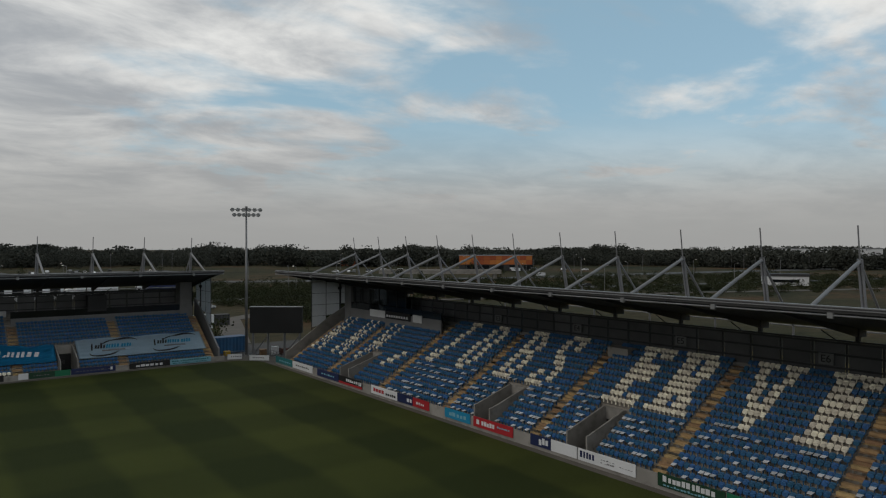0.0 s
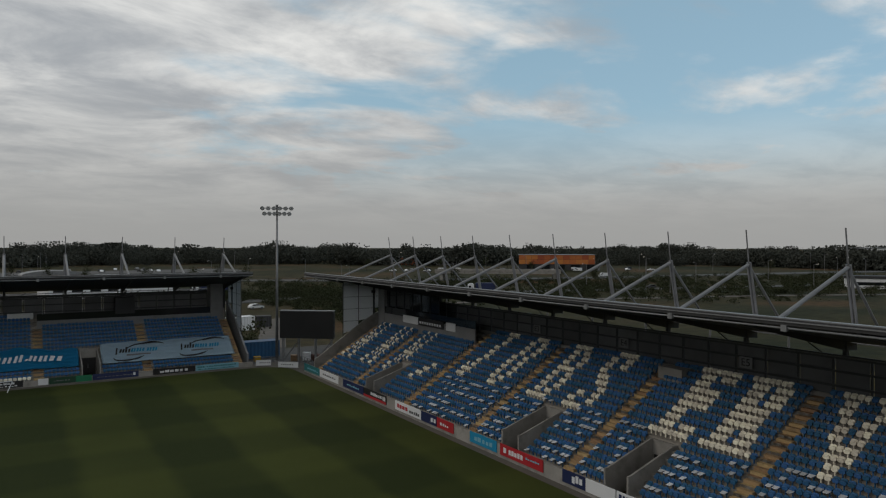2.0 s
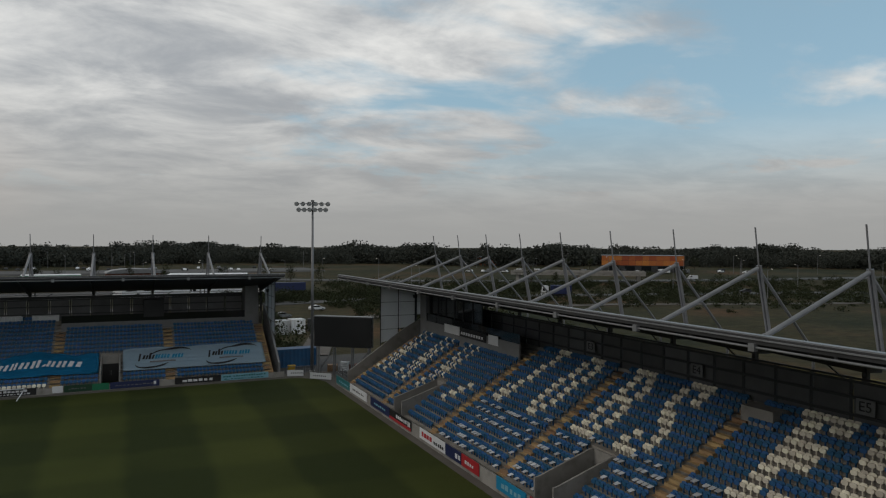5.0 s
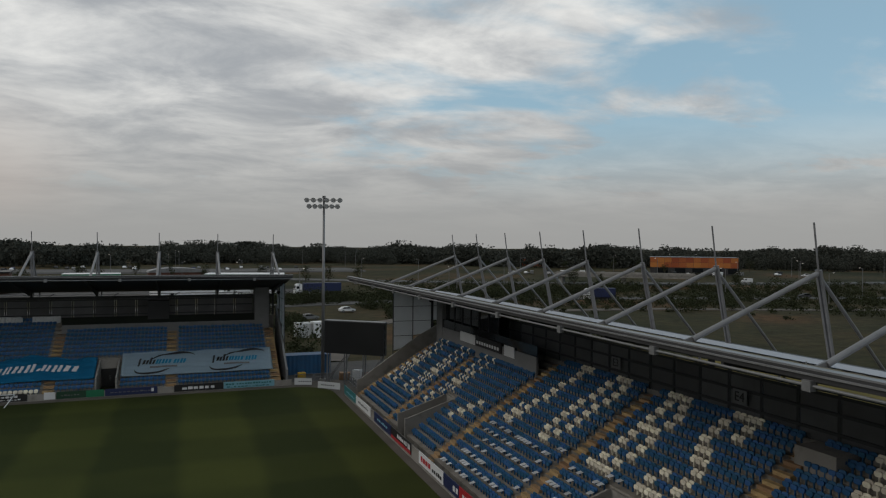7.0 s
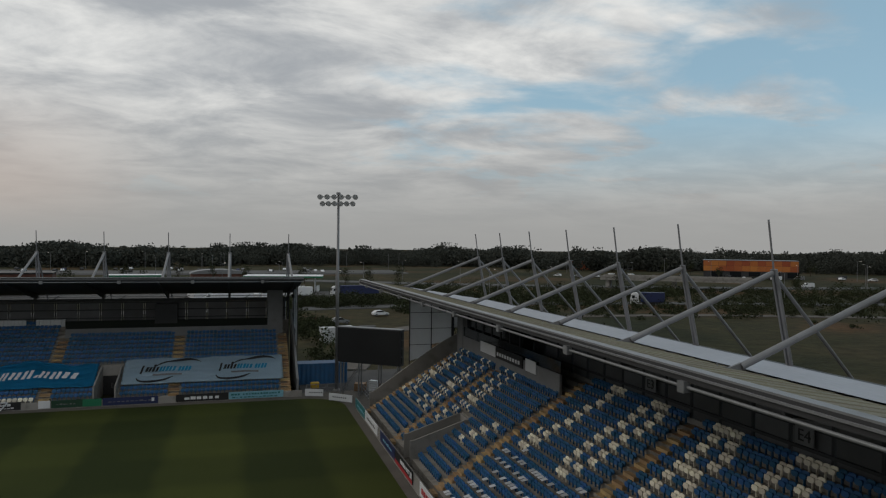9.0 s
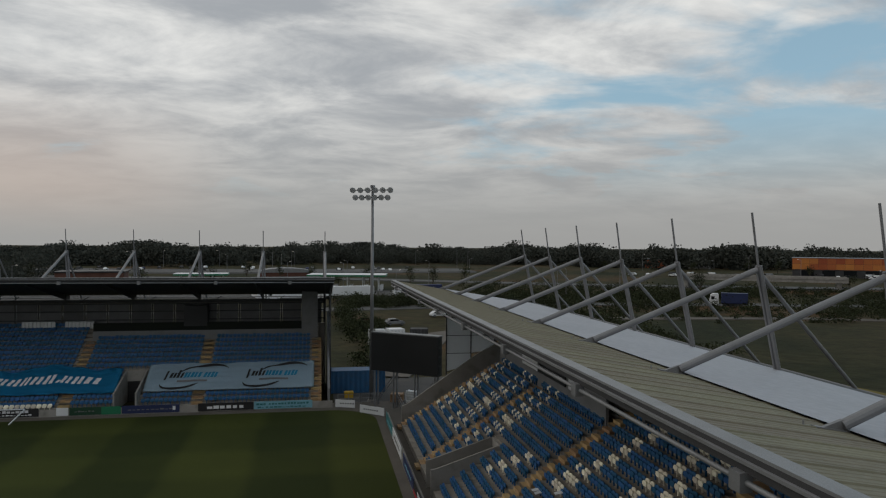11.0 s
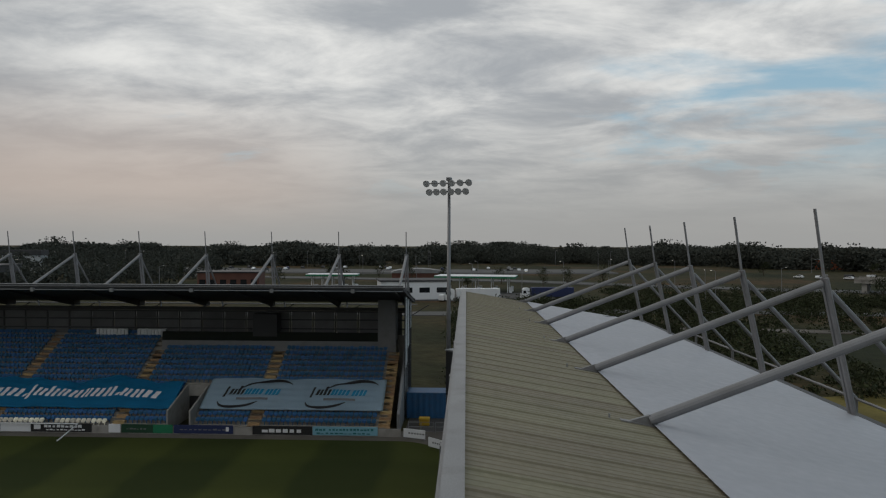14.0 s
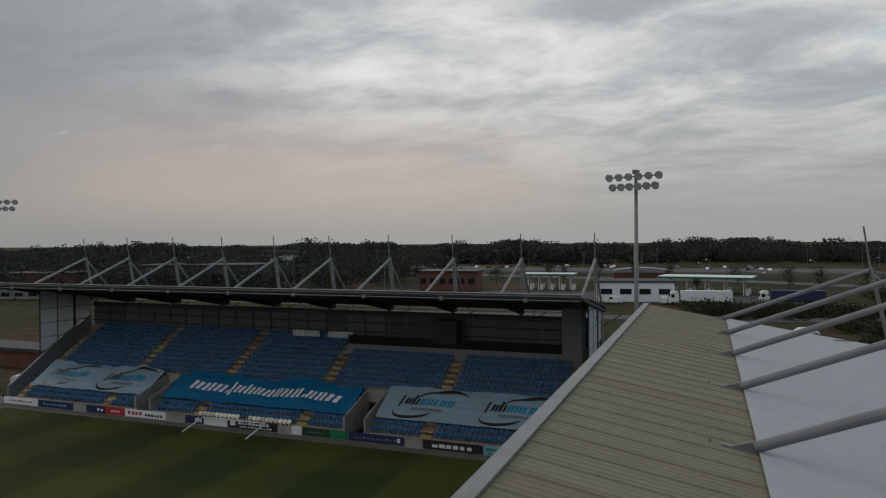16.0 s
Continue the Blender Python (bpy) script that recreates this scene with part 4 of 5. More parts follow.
# ---- folded goal, dugout seats ----
def goal():
    top = empty("folded_goal", "white goal frame tipped forward against the low wall", "goal")
    a, b = (-0.75, 101.95, 0.95), (6.57, 101.95, 0.95)
    bm = bmesh.new()
    tube(bm, a, b, 0.06, 8)
    part("crossbar", bm, WHITE, top, smooth=True)
    for p in (a, b):
        bm = bmesh.new()
        tube(bm, p, (p[0] - 0.5, 99.6, 0.05), 0.055, 8)
        part("post", bm, WHITE, top, smooth=True)


def seat_bench(u0, u1, v, z, n_rows, label):
    top = empty("seat_bench", label, "bench", group="white seats by the pitch")
    bm = bmesh.new()
    END.cube(bm, u0, u1, v - 0.1, v + 0.5 * n_rows, 0, z + 0.02)
    part("plinth", bm, CONCRETE, top)
    for r in range(n_rows):
        k = u0 + 0.25
        while k < u1 - 0.2:
            shared("seat", SEAT_WHITE, END.m(k, v + 0.02 + 0.45 * r, z + 0.02 + 0.22 * r), top)
            k += 0.5


goal()
seat_bench(-2.4, 2.9, 0.75, 0.42, 1, "row of white seats in front of the terrace")
seat_bench(3.6, 9.0, 0.75, 0.42, 1, "row of white seats in front of the terrace")
for ua, ub in ((1.3, 4.6), (5.9, 9.0)):
    top = empty("press_desk", "pale ribbed desk front along the top row", "desk")
    bm = bmesh.new()
    k = ua
    while k < ub:
        END.cube(bm, k, k + 0.32, 12.6, 12.75, 7.45, 8.05)
        k += 0.4
    END.cube(bm, ua, ub, 12.6, 13.2, 8.05, 8.1)
    END.cube(bm, ua, ub, 12.75, 12.8, Z0 + 15 * RISE, 8.0)
    part("front", bm, WHITE, top)

# ---- block signs and boards on the box of the side stand ----
for txt, u in (("E6", 22.4), ("E5", 35.0), ("E4", 47.4), ("E3", 59.8)):
    s = empty("block_sign", "pale sign with dark block lettering on the back wall", "sign", group="block signs")
    bm = bmesh.new()
    SIDE.cube(bm, u - 0.55, u + 0.55, 13.12, 13.17, 8.35, 9.2)
    part("plate", bm, PANEL_GREY, s)
    me = text_mesh(txt, 0.8)
    me.materials.append(BLACK)
    ob = new("lettering", me)
    ob.matrix_basis = Matrix.Translation(SIDE.p(u, 13.10, 8.77)) @ Matrix(((0, 0, -1, 0), (-1, 0, 0, 0), (0, 1, 0, 0), (0, 0, 0, 1)))
    ob.parent = s
for u0, u1, ma, lab in ((81.6, 85.7, WHITE, "white sign panel hung on the grey parapet"), (75.2, 81.5, BLACK, "long black sign panel with pale bars on the parapet"),
                        (72.5, 74.6, WHITE, "small white sign panel hung on the parapet")):
    s = empty("parapet_sign", lab, "sign")
    bm = bmesh.new()
    SIDE.cube(bm, u0, u1, 10.9, 10.96, 7.2, 8.2)
    part("panel", bm, ma, s)
    if ma == BLACK:
        for k in range(9):
            bm = bmesh.new()
            SIDE.cube(bm, u0 + 0.6 + k * 0.62, u0 + 1.0 + k * 0.62, 10.88, 10.9, 7.45, 7.75)
            part("print_bar", bm, WHITE, s)
for u in (40.9,):
    s = empty("camera_hut", "grey panelled kiosk at the head of the gangway", "kiosk")
    bm = bmesh.new()
    SIDE.cube(bm, u - 1.2, u + 1.2, 11.6, 13.25, tread(11.4), 7.6)
    part("body", bm, CONCRETE, s)


# ---- floodlights ----
def floodlight():
    top = empty("floodlight_mast", "tall grey floodlight mast with two rows of lamps", "floodlight", group="corner floodlights")
    bm = bmesh.new()
    tube(bm, (0, 0, 0), (0, 0, 23.7), 0.24, 12, 0.13)
    part("pole", bm, STEEL, top, smooth=True)
    bm = bmesh.new()
    box(bm, -0.35, 0.35, -0.35, 0.35, 0, 0.25)
    part("base", bm, CONCRETE, top)
    for z, n, w in ((23.3, 6, 4.25), (22.5, 6, 3.65)):
        bm = bmesh.new()
        box(bm, -w / 2, w / 2, -0.06, 0.06, z - 0.05, z + 0.05)
        part("crossarm", bm, STEEL, top)
        for i in range(n):
            x = -w / 2 + w * i / (n - 1)
            bm = bmesh.new()
            tube(bm, (x, -0.08, z + 0.12), (x, -0.5, z - 0.06), 0.14, 10, 0.34)
            lamp = part("lamp", bm, STEEL, top, "grey bowl floodlight")
            bm = bmesh.new()
            tube(bm, (x, -0.5, z - 0.065), (x, -0.54, z - 0.08), 0.32, 10, 0.30)
            part("lens", bm, LAMP_GLASS, lamp)
    bm = bmesh.new()
    box(bm, -0.2, 0.2, -0.25, 0.25, 23.5, 23.82)
    part("head", bm, STEEL, top)
    return top


fl = floodlight()
fl.matrix_basis = pose(40.57, 104.48, 0, 0, 0, -20)
copy_thing(fl, pose(-33.6, 104.9, 0, 0, 0, 40))


# ---- screen in the corner ----
def big_screen():
    top = empty("video_screen", "large switched-off video screen on a steel frame", "screen")
    m = Matrix.Translation((43.55, 100.0, 0)) @ Matrix.Rotation(math.atan2(97.44 - 102.6, 46.76 - 40.35), 4, "Z")
    bm = bmesh.new()
    bevelled(bm, -4.1, 4.1, 0.0, 0.9, 3.85, 7.9, 0.04, m)
    part("cabinet", bm, STEEL_DARK, top)
    bm = bmesh.new()
    box(bm, -4.02, 4.02, -0.03, 0.0, 3.93, 7.8, m)
    part("display", bm, BLACK, top, "blank matt black display")
    bm = bmesh.new()
    box(bm, -4.15, 4.15, -0.06, 1.0, 7.9, 8.0, m)
    part("top_cover", bm, FASCIA, top, "pale metal cover")
    for x in (-3.7, -1.3, 1.3, 3.7):
        for y in (0.15, 0.8):
            bm = bmesh.new()
            box(bm, x - 0.07, x + 0.07, y - 0.07, y + 0.07, 0, 3.87, m)
            part("leg", bm, STEEL, top)
    for x0, x1 in ((-3.7, -1.3), (1.3, 3.7)):
        for y in (0.15, 0.8):
            bm = bmesh.new()
            tube(bm, m @ Vector((x0, y, 0.4)), m @ Vector((x1, y, 3.5)), 0.04, 6)
            part("brace", bm, STEEL, top)
    for k in range(4):
        bm = bmesh.new()
        box(bm, 4.1, 4.16, 0.2, 0.75, 4.1 + k * 0.95, 4.85 + k * 0.95, m)
        part("vent", bm, BLACK, top)


big_screen()


# ---- clutter round the yard ----
def barrier(x0, y0, x1, y1):
    """A length of tubular crowd rail."""
    top = empty("crowd_barrier", "grey tubular steel barrier at the yard's edge", "barrier", group="yard barriers")
    a, b = Vector((x0, y0, 0.02)), Vector((x1, y1, 0.02))
    for z in (0.2, 0.62, 1.05):
        bm = bmesh.new()
        tube(bm, a + Vector((0, 0, z)), b + Vector((0, 0, z)), 0.03, 6)
        part("rail", bm, STEEL, top)
    for k in (0.0, 0.5, 1.0):
        bm = bmesh.new()
        p = a.lerp(b, k)
        tube(bm, p, p + Vector((0, 0, 1.08)), 0.03, 6)
        part("upright", bm, STEEL, top)


for k in range(3):
    barrier(43.4, 97.0 + k * 2.3, 43.4, 99.1 + k * 2.3)
for k in range(2):
    barrier(36.9 + k * 2.5, 103.6, 39.2 + k * 2.5, 103.6)


def crate(name, label, cat, x, y, w, d, h, ma, rz):
    top = empty(name, label, cat)
    bm = bmesh.new()
    for i in range(5):
        box(bm, -w / 2, w / 2, -d / 2, d / 2, h * i / 5 + 0.02, h * (i + 0.8) / 5)
    for sx in (-1, 1):
        for sy in (-1, 1):
            box(bm, sx * w / 2 - 0.05, sx * w / 2 + 0.05, sy * d / 2 - 0.05, sy * d / 2 + 0.05, 0, h)
    part("body", bm, ma, top)
    top.matrix_basis = pose(x, y, 0.02, 0, 0, rz)


crate("storage_crate", "orange slatted crate under the screen", "crate", 46.2, 102.6, 1.2, 1.0, 1.0, BRICK_RED, 20)
crate("storage_crate", "dark stacked pallets under the screen", "pallets", 43.4, 104.2, 1.3, 1.1, 0.9, STEP_TIMBER, -15)
crate("white_cabinet", "white service cabinet below the screen", "cabinet", 44.9, 103.4, 1.0, 0.6, 1.3, WHITE, -35)
for st, u, v in ((SIDE, 94.5, 10.6), (END, 36.0, 10.6)):
    top = empty("security_camera", "dark dome camera on the windscreen post", "camera")
    p = st.p(u, v, 10.9)
    bm = bmesh.new()
    bevelled(bm, p.x - 0.25, p.x + 0.25, p.y - 0.4, p.y + 0.1, p.z - 0.2, p.z + 0.2, 0.08)
    part("housing", bm, BLACK, top)
    bm = bmesh.new()
    tube(bm, p + Vector((0, 0, -0.15)), p + Vector((0, 0.3, -0.35)), 0.05, 6)
    part("bracket", bm, STEEL_DARK, top)


# ---- yard and surroundings: containers, cabins, vehicles ----
def container(length, ma, label, m, h=2.6):
    top = empty("shipping_container", label, "container")
    n = int(length / 0.14)
    for s in (-1.2, 1.2):
        bm = bmesh.new()
        ring = []
        for i in range(n + 1):
            x = -length / 2 + length * i / n
            y = s + (0.03 if (i // 2) % 2 else -0.03)
            ring.append((bm.verts.new((x, y, 0.12)), bm.verts.new((x, y, h - 0.1))))
        for a, b in zip(ring, ring[1:]):
            bm.faces.new((a[0], b[0], b[1], a[1]))
        part("side_panel", bm, ma, top)
    bm = bmesh.new()
    box(bm, -length / 2, length / 2, -1.22, 1.22, h - 0.1, h)
    part("roof", bm, ma, top)
    bm = bmesh.new()
    box(bm, -length / 2, length / 2, -1.22, 1.22, 0.0, 0.14)
    part("base", bm, ma, top)
    for s in (-1, 1):
        bm = bmesh.new()
        box(bm, s * length / 2 - 0.06, s * length / 2 + 0.06, -1.22, 1.22, 0, h)
        part("end_door", bm, ma, top)
        for y in (-1.18, 1.18):
            bm = bmesh.new()
            box(bm, s * length / 2 - 0.1, s * length / 2 + 0.1, y - 0.06, y + 0.06, 0, h + 0.02)
            part("corner_post", bm, ma, top)
    top.matrix_basis = m
    return top


container(6.1, CONTAINER_BLUE, "blue ribbed shipping container behind the corner", pose(39.4, 110.4, 0))
container(2.6, PANEL_WHITE, "pale grey site cabin on rough ground", pose(44.9, 147.4, rise(45, 147), 0, 0, 8), 2.7)
container(2.6, WHITE, "white site cabin on rough ground", pose(47.9, 147.0, rise(48, 147), 0, 0, 8), 2.9)
container(3.0, SOFFIT, "dark green-grey store on rough ground", pose(52.5, 150.0, rise(52, 150), 0, 0, -10), 2.5)
bm = bmesh.new()
bevelled(bm, -0.5, 0.5, -0.35, 0.35, 0, 0.55, 0.08)
bevelled(bm, -0.53, 0.53, -0.4, 0.38, 0.5, 0.75, 0.08)
gb = part("grit_bin", bm, YELLOW)
tagged(gb, "yellow plastic grit bin beside the container", "bin")
gb.location = (38.2, 106.6, 0.02)


def car(label, ma, m, van=False):
    top = empty("van" if van else "car", label, "van" if van else "car", group="parked vehicles")
    bm = bmesh.new()
    if van:
        o = [(-2.4, 0.35), (-2.4, 1.9), (-2.2, 2.05), (1.0, 2.05), (1.55, 1.25), (2.3, 1.05), (2.45, 0.75), (2.45, 0.35)]
    else:
        o = [(-2.05, 0.35), (-2.1, 0.85), (-1.75, 1.0), (-1.25, 1.42), (0.25, 1.45), (0.95, 0.98), (1.9, 0.82), (2.1, 0.6), (2.08, 0.35)]
    prism(bm, o, lambda a, x, z: Vector((x, a, z)), -0.86, 0.86)
    bmesh.ops.bevel(bm, geom=bm.edges[:], offset=0.06, segments=2, affect="EDGES")
    part("body", bm, ma, top)
    bm = bmesh.new()
    if van:
        prism(bm, [(1.05, 1.95), (1.55, 1.28), (0.4, 1.28), (0.4, 1.9)], lambda a, x, z: Vector((x, a, z)), -0.88, 0.88)
    else:
        prism(bm, [(-1.55, 0.98), (-1.2, 1.36), (0.22, 1.39), (0.8, 1.0)], lambda a, x, z: Vector((x, a, z)), -0.88, 0.88)
    part("glazing", bm, GLASS, top)
    for x in (-1.3, 1.35):
        for y in (-0.8, 0.8):
            bm = bmesh.new()
            tube(bm, (x, y - 0.1, 0.31), (x, y + 0.1, 0.31), 0.31, 12)
            w = part("wheel", bm, RUBBER, top)
            bm = bmesh.new()
            tube(bm, (x, y - 0.11, 0.31), (x, y + 0.11, 0.31), 0.18, 8)
            part("rim", bm, STEEL, w)
    top.matrix_basis = m
    return top


def lorry(label, cab_ma, body_ma, m, length=13.4, tail=None):
    top = empty("lorry", label, "lorry", group="parked lorries")
    bm = bmesh.new()
    prism(bm, [(0, 0.5), (0, 3.6), (0.3, 3.8), (1.6, 3.8), (2.2, 3.3), (2.5, 2.0), (2.55, 0.5)], lambda a, x, z: Vector((x, a, z)), -1.2, 1.2)
    bmesh.ops.bevel(bm, geom=bm.edges[:], offset=0.08, segments=2, affect="EDGES")
    cab = part("cab", bm, cab_ma, top)
    bm = bmesh.new()
    prism(bm, [(2.18, 3.2), (2.46, 2.15), (2.5, 2.2), (2.25, 3.2)], lambda a, x, z: Vector((x, a, z)), -1.05, 1.05)
    box(bm, 1.1, 2.0, -1.22, 1.22, 2.1, 3.0)
    part("windscreen", bm, GLASS, cab)
    bm = bmesh.new()
    bevelled(bm, -length - 0.7, -0.7, -1.27, 1.27, 1.1, 4.0, 0.05)
    trailer = part("trailer", bm, body_ma, top)
    if body_ma == WHITE:
        for k in range(6):
            bm = bmesh.new()
            box(bm, -length * 0.75 + k * 0.9, -length * 0.75 + k * 0.9 + 0.6, -1.29, -1.27, 2.4, 2.9)
            part("print_bar", bm, PALE_CYAN, trailer)
    bm = bmesh.new()
    box(bm, -length - 0.6, 1.6, -0.5, 0.5, 0.75, 1.05)
    part("chassis", bm, STEEL_DARK, top)
    for x in (1.5, -1.6, -length + 1.2, -length + 2.5, -length + 3.8):
        for y in (-1.05, 1.05):
            bm = bmesh.new()
            tube(bm, (x, y - 0.16, 0.5), (x, y + 0.16, 0.5), 0.5, 12)
            part("wheel", bm, RUBBER, top)
    top.matrix_basis = m
    return top


def at_land(x, y, rz=0, lift=0.1):
    return pose(x, y, rise(x, y) + lift, 0, 0, rz)


lorry("white articulated lorry with blue marks parked by the filling station", WHITE, WHITE, at_land(38.5, 250, 190))
lorry("lorry with a long dark blue trailer parked on the forecourt", WHITE, NAVY, at_land(62, 258, 186))
lorry("lorry with white cab and dark blue box body on the road", WHITE, NAVY, at_land(148, 209, 150, 0.3), 7.0)
car("white saloon car parked on the lane", WHITE, at_land(63.4, 192, 10))
car("silver hatchback parked on the rough ground", FASCIA, at_land(51, 176, 14))
car("dark red saloon parked on the rough ground", BRICK_RED, at_land(45, 180, 5))
car("white van on the far carriageway", WHITE, at_land(262, 259, 160, 0.3), True)
car("dark saloon on the slip road", STEEL_DARK, at_land(225, 195, 160, 0.3))
car("white pickup by the forecourt", WHITE, at_land(21, 249, 190), True)
car("white van by the forecourt", WHITE, at_land(35, 252, 80), True)
car("white van on rough ground behind the stand", WHITE, at_land(-31.5, 108, 30), True)
rnd = random.Random(21)
for i in range(46):
    x = rnd.uniform(-210, 90)
    y = rnd.choice((414, 420, 428, 436, 442)) + rnd.uniform(-1, 1)
    car("parked car in rows before the woods", rnd.choice((WHITE, STEEL_DARK, FASCIA, NAVY, BLACK, WHITE)), at_land(x, y, rnd.choice((85, 95, 270)), 0.25))
for i in range(24):
    x = rnd.uniform(190, 330)
    car("parked vehicle near the orange store", rnd.choice((WHITE, WHITE, FASCIA, STEEL_DARK)), at_land(x, 470 - x * 0.55 + rnd.uniform(-6, 6), rnd.uniform(0, 180), 0.15), rnd.random() < 0.4)


# ---- buildings ----
def building(name, label, m, w, d, h, wall_ma, roof_ma, windows=0, roof_h=0.5, overhang=0.4):
    top = empty(name, label, "building")
    bm = bmesh.new()
    box(bm, -w / 2, w / 2, -d / 2, d / 2, -1, h)
    wall = part("wall", bm, wall_ma, top)
    bm = bmesh.new()
    box(bm, -w / 2 - overhang, w / 2 + overhang, -d / 2 - overhang, d / 2 + overhang, h, h + roof_h)
    part("roof", bm, roof_ma, top)
    for i in range(windows):
        x = -w / 2 + w * (i + 0.5) / windows
        bm = bmesh.new()
        box(bm, x - w / windows * 0.3, x + w / windows * 0.3, -d / 2 - 0.06, -d / 2 - 0.004, h * 0.25, h * 0.6)
        part("window", bm, GLASS, wall)
    top.matrix_basis = m
    return top


def store():
    """The long terracotta-clad store: stacked cladding panels over a dark plinth."""
    top = empty("orange_store", "long low store clad in orange panels", "building")
    a, b = Vector((268, 336)), Vector((304, 308))
    w = (b - a).length
    ang = math.atan2(b.y - a.y, b.x - a.x)
    m = Matrix.Translation((a.x, a.y, 3.3)) @ Matrix.Rotation(ang, 4, "Z")
    bm = bmesh.new()
    box(bm, 0, w, 0, 20, -2, 8.6, m)
    part("body", bm, SOFFIT, top)
    n = 12
    for i in range(n):
        for z0, z1 in ((3.4, 6.1), (6.2, 8.9)):
            bm = bmesh.new()
            box(bm, w * i / n + 0.05, w * (i + 1) / n - 0.05, -0.25, -0.004, z0, z1, m)
            part("cladding_panel", bm, BRICK_ORANGE, top)
    bm = bmesh.new()
    box(bm, -0.3, w + 0.3, -0.4, 20.3, 8.95, 9.2, m)
    part("roof_edge", bm, FASCIA, top)
    for i in range(5):
        bm = bmesh.new()
        box(bm, 4 + i * w / 5, 4 + (i + 0.6) * w / 5, -0.3, -0.26, 0.3, 3.0, m)
        part("window", bm, GLASS, top)


store()
building("small_orange_unit", "small orange-clad unit with a grey flank", pose(261, 455, 3.6, 0, 0, -30), 22, 12, 5.4, BRICK_ORANGE, FASCIA, 4)
building("grey_warehouse", "long pale grey warehouse", pose(281, 444, 3.6, 0, 0, -30), 19, 12, 4.6, PANEL_GREY, FASCIA, 6)
building("white_warehouse", "large white warehouse near the fields", pose(520, 235, 3.4, 0, 0, -65), 80, 40, 13, WHITE, FASCIA, 7)
building("white_shed", "low white shed with a dark door and grey roof", pose(296, 146, 1.5, 0, 0, -60), 18, 9, 3.6, WHITE, SOFFIT, 1, 1.0)
building("white_depot", "low white depot with a flat grey roof", pose(25, 262, 1.2, 0, 0, 12), 22, 14, 4.6, WHITE, SOFFIT, 4)
building("brick_restaurant", "red brick roadside restaurant with a dark flat roof", pose(-42, 285, 1.6, 0, 0, 8), 21, 14, 5.6, BRICK_RED, BLACK, 6)
building("dark_hall", "dark steel-clad hall with a flat roof", pose(-140, 270, 1.0, 0, 0, 18), 46, 24, 8.5, STEEL_DARK, SOFFIT, 5)
building("dark_barn", "low dark-roofed brick barn", pose(-190, 235, 0.8, 0, 0, 24), 32, 16, 6.5, BRICK_RED, SOFFIT, 5)
building("grey_annex", "grey prefabricated hut beside the barn", pose(-160, 214, 0.3, 0, 0, 24), 26, 8, 3.6, PANEL_GREY, SOFFIT, 6)
building("white_house", "white house with a slate roof among trees", pose(-175, 372, 3.0, 0, 0, 15), 17, 10, 8.5, PANEL_WHITE, SOFFIT, 6, 2.5)
building("red_shed", "low red-brown hoarding beside the stand", pose(-50, 122, 0, 0, 0, 0), 24, 5, 2.4, BRICK_RED, SOFFIT, 0)


def filling_station(x, y, w, d, rz, label):
    top = empty("filling_station_canopy", label, "canopy", group="filling station canopies")
    bm = bmesh.new()
    box(bm, -w / 2, w / 2, -d / 2, d / 2, 5.35, 6.0)
    part("roof", bm, WHITE, top, "white canopy roof")
    bm = bmesh.new()
    for y0, y1 in ((-d / 2 - 0.08, -d / 2 - 0.004), (d / 2 + 0.004, d / 2 + 0.08)):
        box(bm, -w / 2, w / 2, y0, y1, 5.3, 5.85)
    box(bm, -w / 2 - 0.08, -w / 2 - 0.004, -d / 2, d / 2, 5.3, 5.85)
    box(bm, w / 2 + 0.004, w / 2 + 0.08, -d / 2, d / 2, 5.3, 5.85)
    part("fascia", bm, GREEN, top, "green fascia band")
    for i in range(5):
        for yy in (-d / 4, d / 4):
            bm = bmesh.new()
            xx = -w / 2 + w * (i + 0.5) / 5
            box(bm, xx - 0.15, xx + 0.15, yy - 0.15, yy + 0.15, -0.5, 5.36)
            post = part("post", bm, WHITE, top)
            bm = bmesh.new()
            bevelled(bm, xx + 0.6, xx + 1.6, yy - 0.3, yy + 0.3, 0, 2.0, 0.05)
            part("fuel_pump", bm, WHITE, top, "pale fuel pump")
    top.matrix_basis = pose(x, y, rise(x, y), 0, 0, rz)


filling_station(46, 292, 29, 14, -8, "white filling station canopy with a green edge")
filling_station(-8, 298, 19, 10, 4, "smaller filling station canopy with a green edge")
top = empty("arched_hall", "low building with a curved pale roof", "building")
bm = bmesh.new()
prism(bm, [(12 * math.cos(radians(a)), 3.4 + 2.0 * math.sin(radians(a))) for a in range(0, 181, 15)], lambda a, x, z: Vector((x, a, z)), -6, 6)
part("roof", bm, FASCIA, top)
bm = bmesh.new()
box(bm, -11.5, 11.5, -5.6, 5.6, -1, 3.6)
part("wall", bm, BRICK_RED, top)
top.matrix_basis = at_land(20, 352, 6, 0)

# the flyover on the far side
top = empty("road_bridge", "concrete road bridge with a dark opening beneath", "bridge")
bm = bmesh.new()
m = Matrix.Translation((205, 272, -0.6)) @ Matrix.Rotation(radians(-38), 4, "Z")
box(bm, -30, 30, -5, 5, 5.0, 6.1, m)
part("deck", bm, CONCRETE, top)
for s in (-5.2, 5.0):
    bm = bmesh.new()
    box(bm, -30, 30, s, s + 0.2, 6.1, 7.0, m)
    part("parapet", bm, CONCRETE, top)
for x in (-27, 0, 27):
    bm = bmesh.new()
    box(bm, x - 0.8, x + 0.8, -4, 4, -1, 5.0, m)
    part("pier", bm, CONCRETE, top)


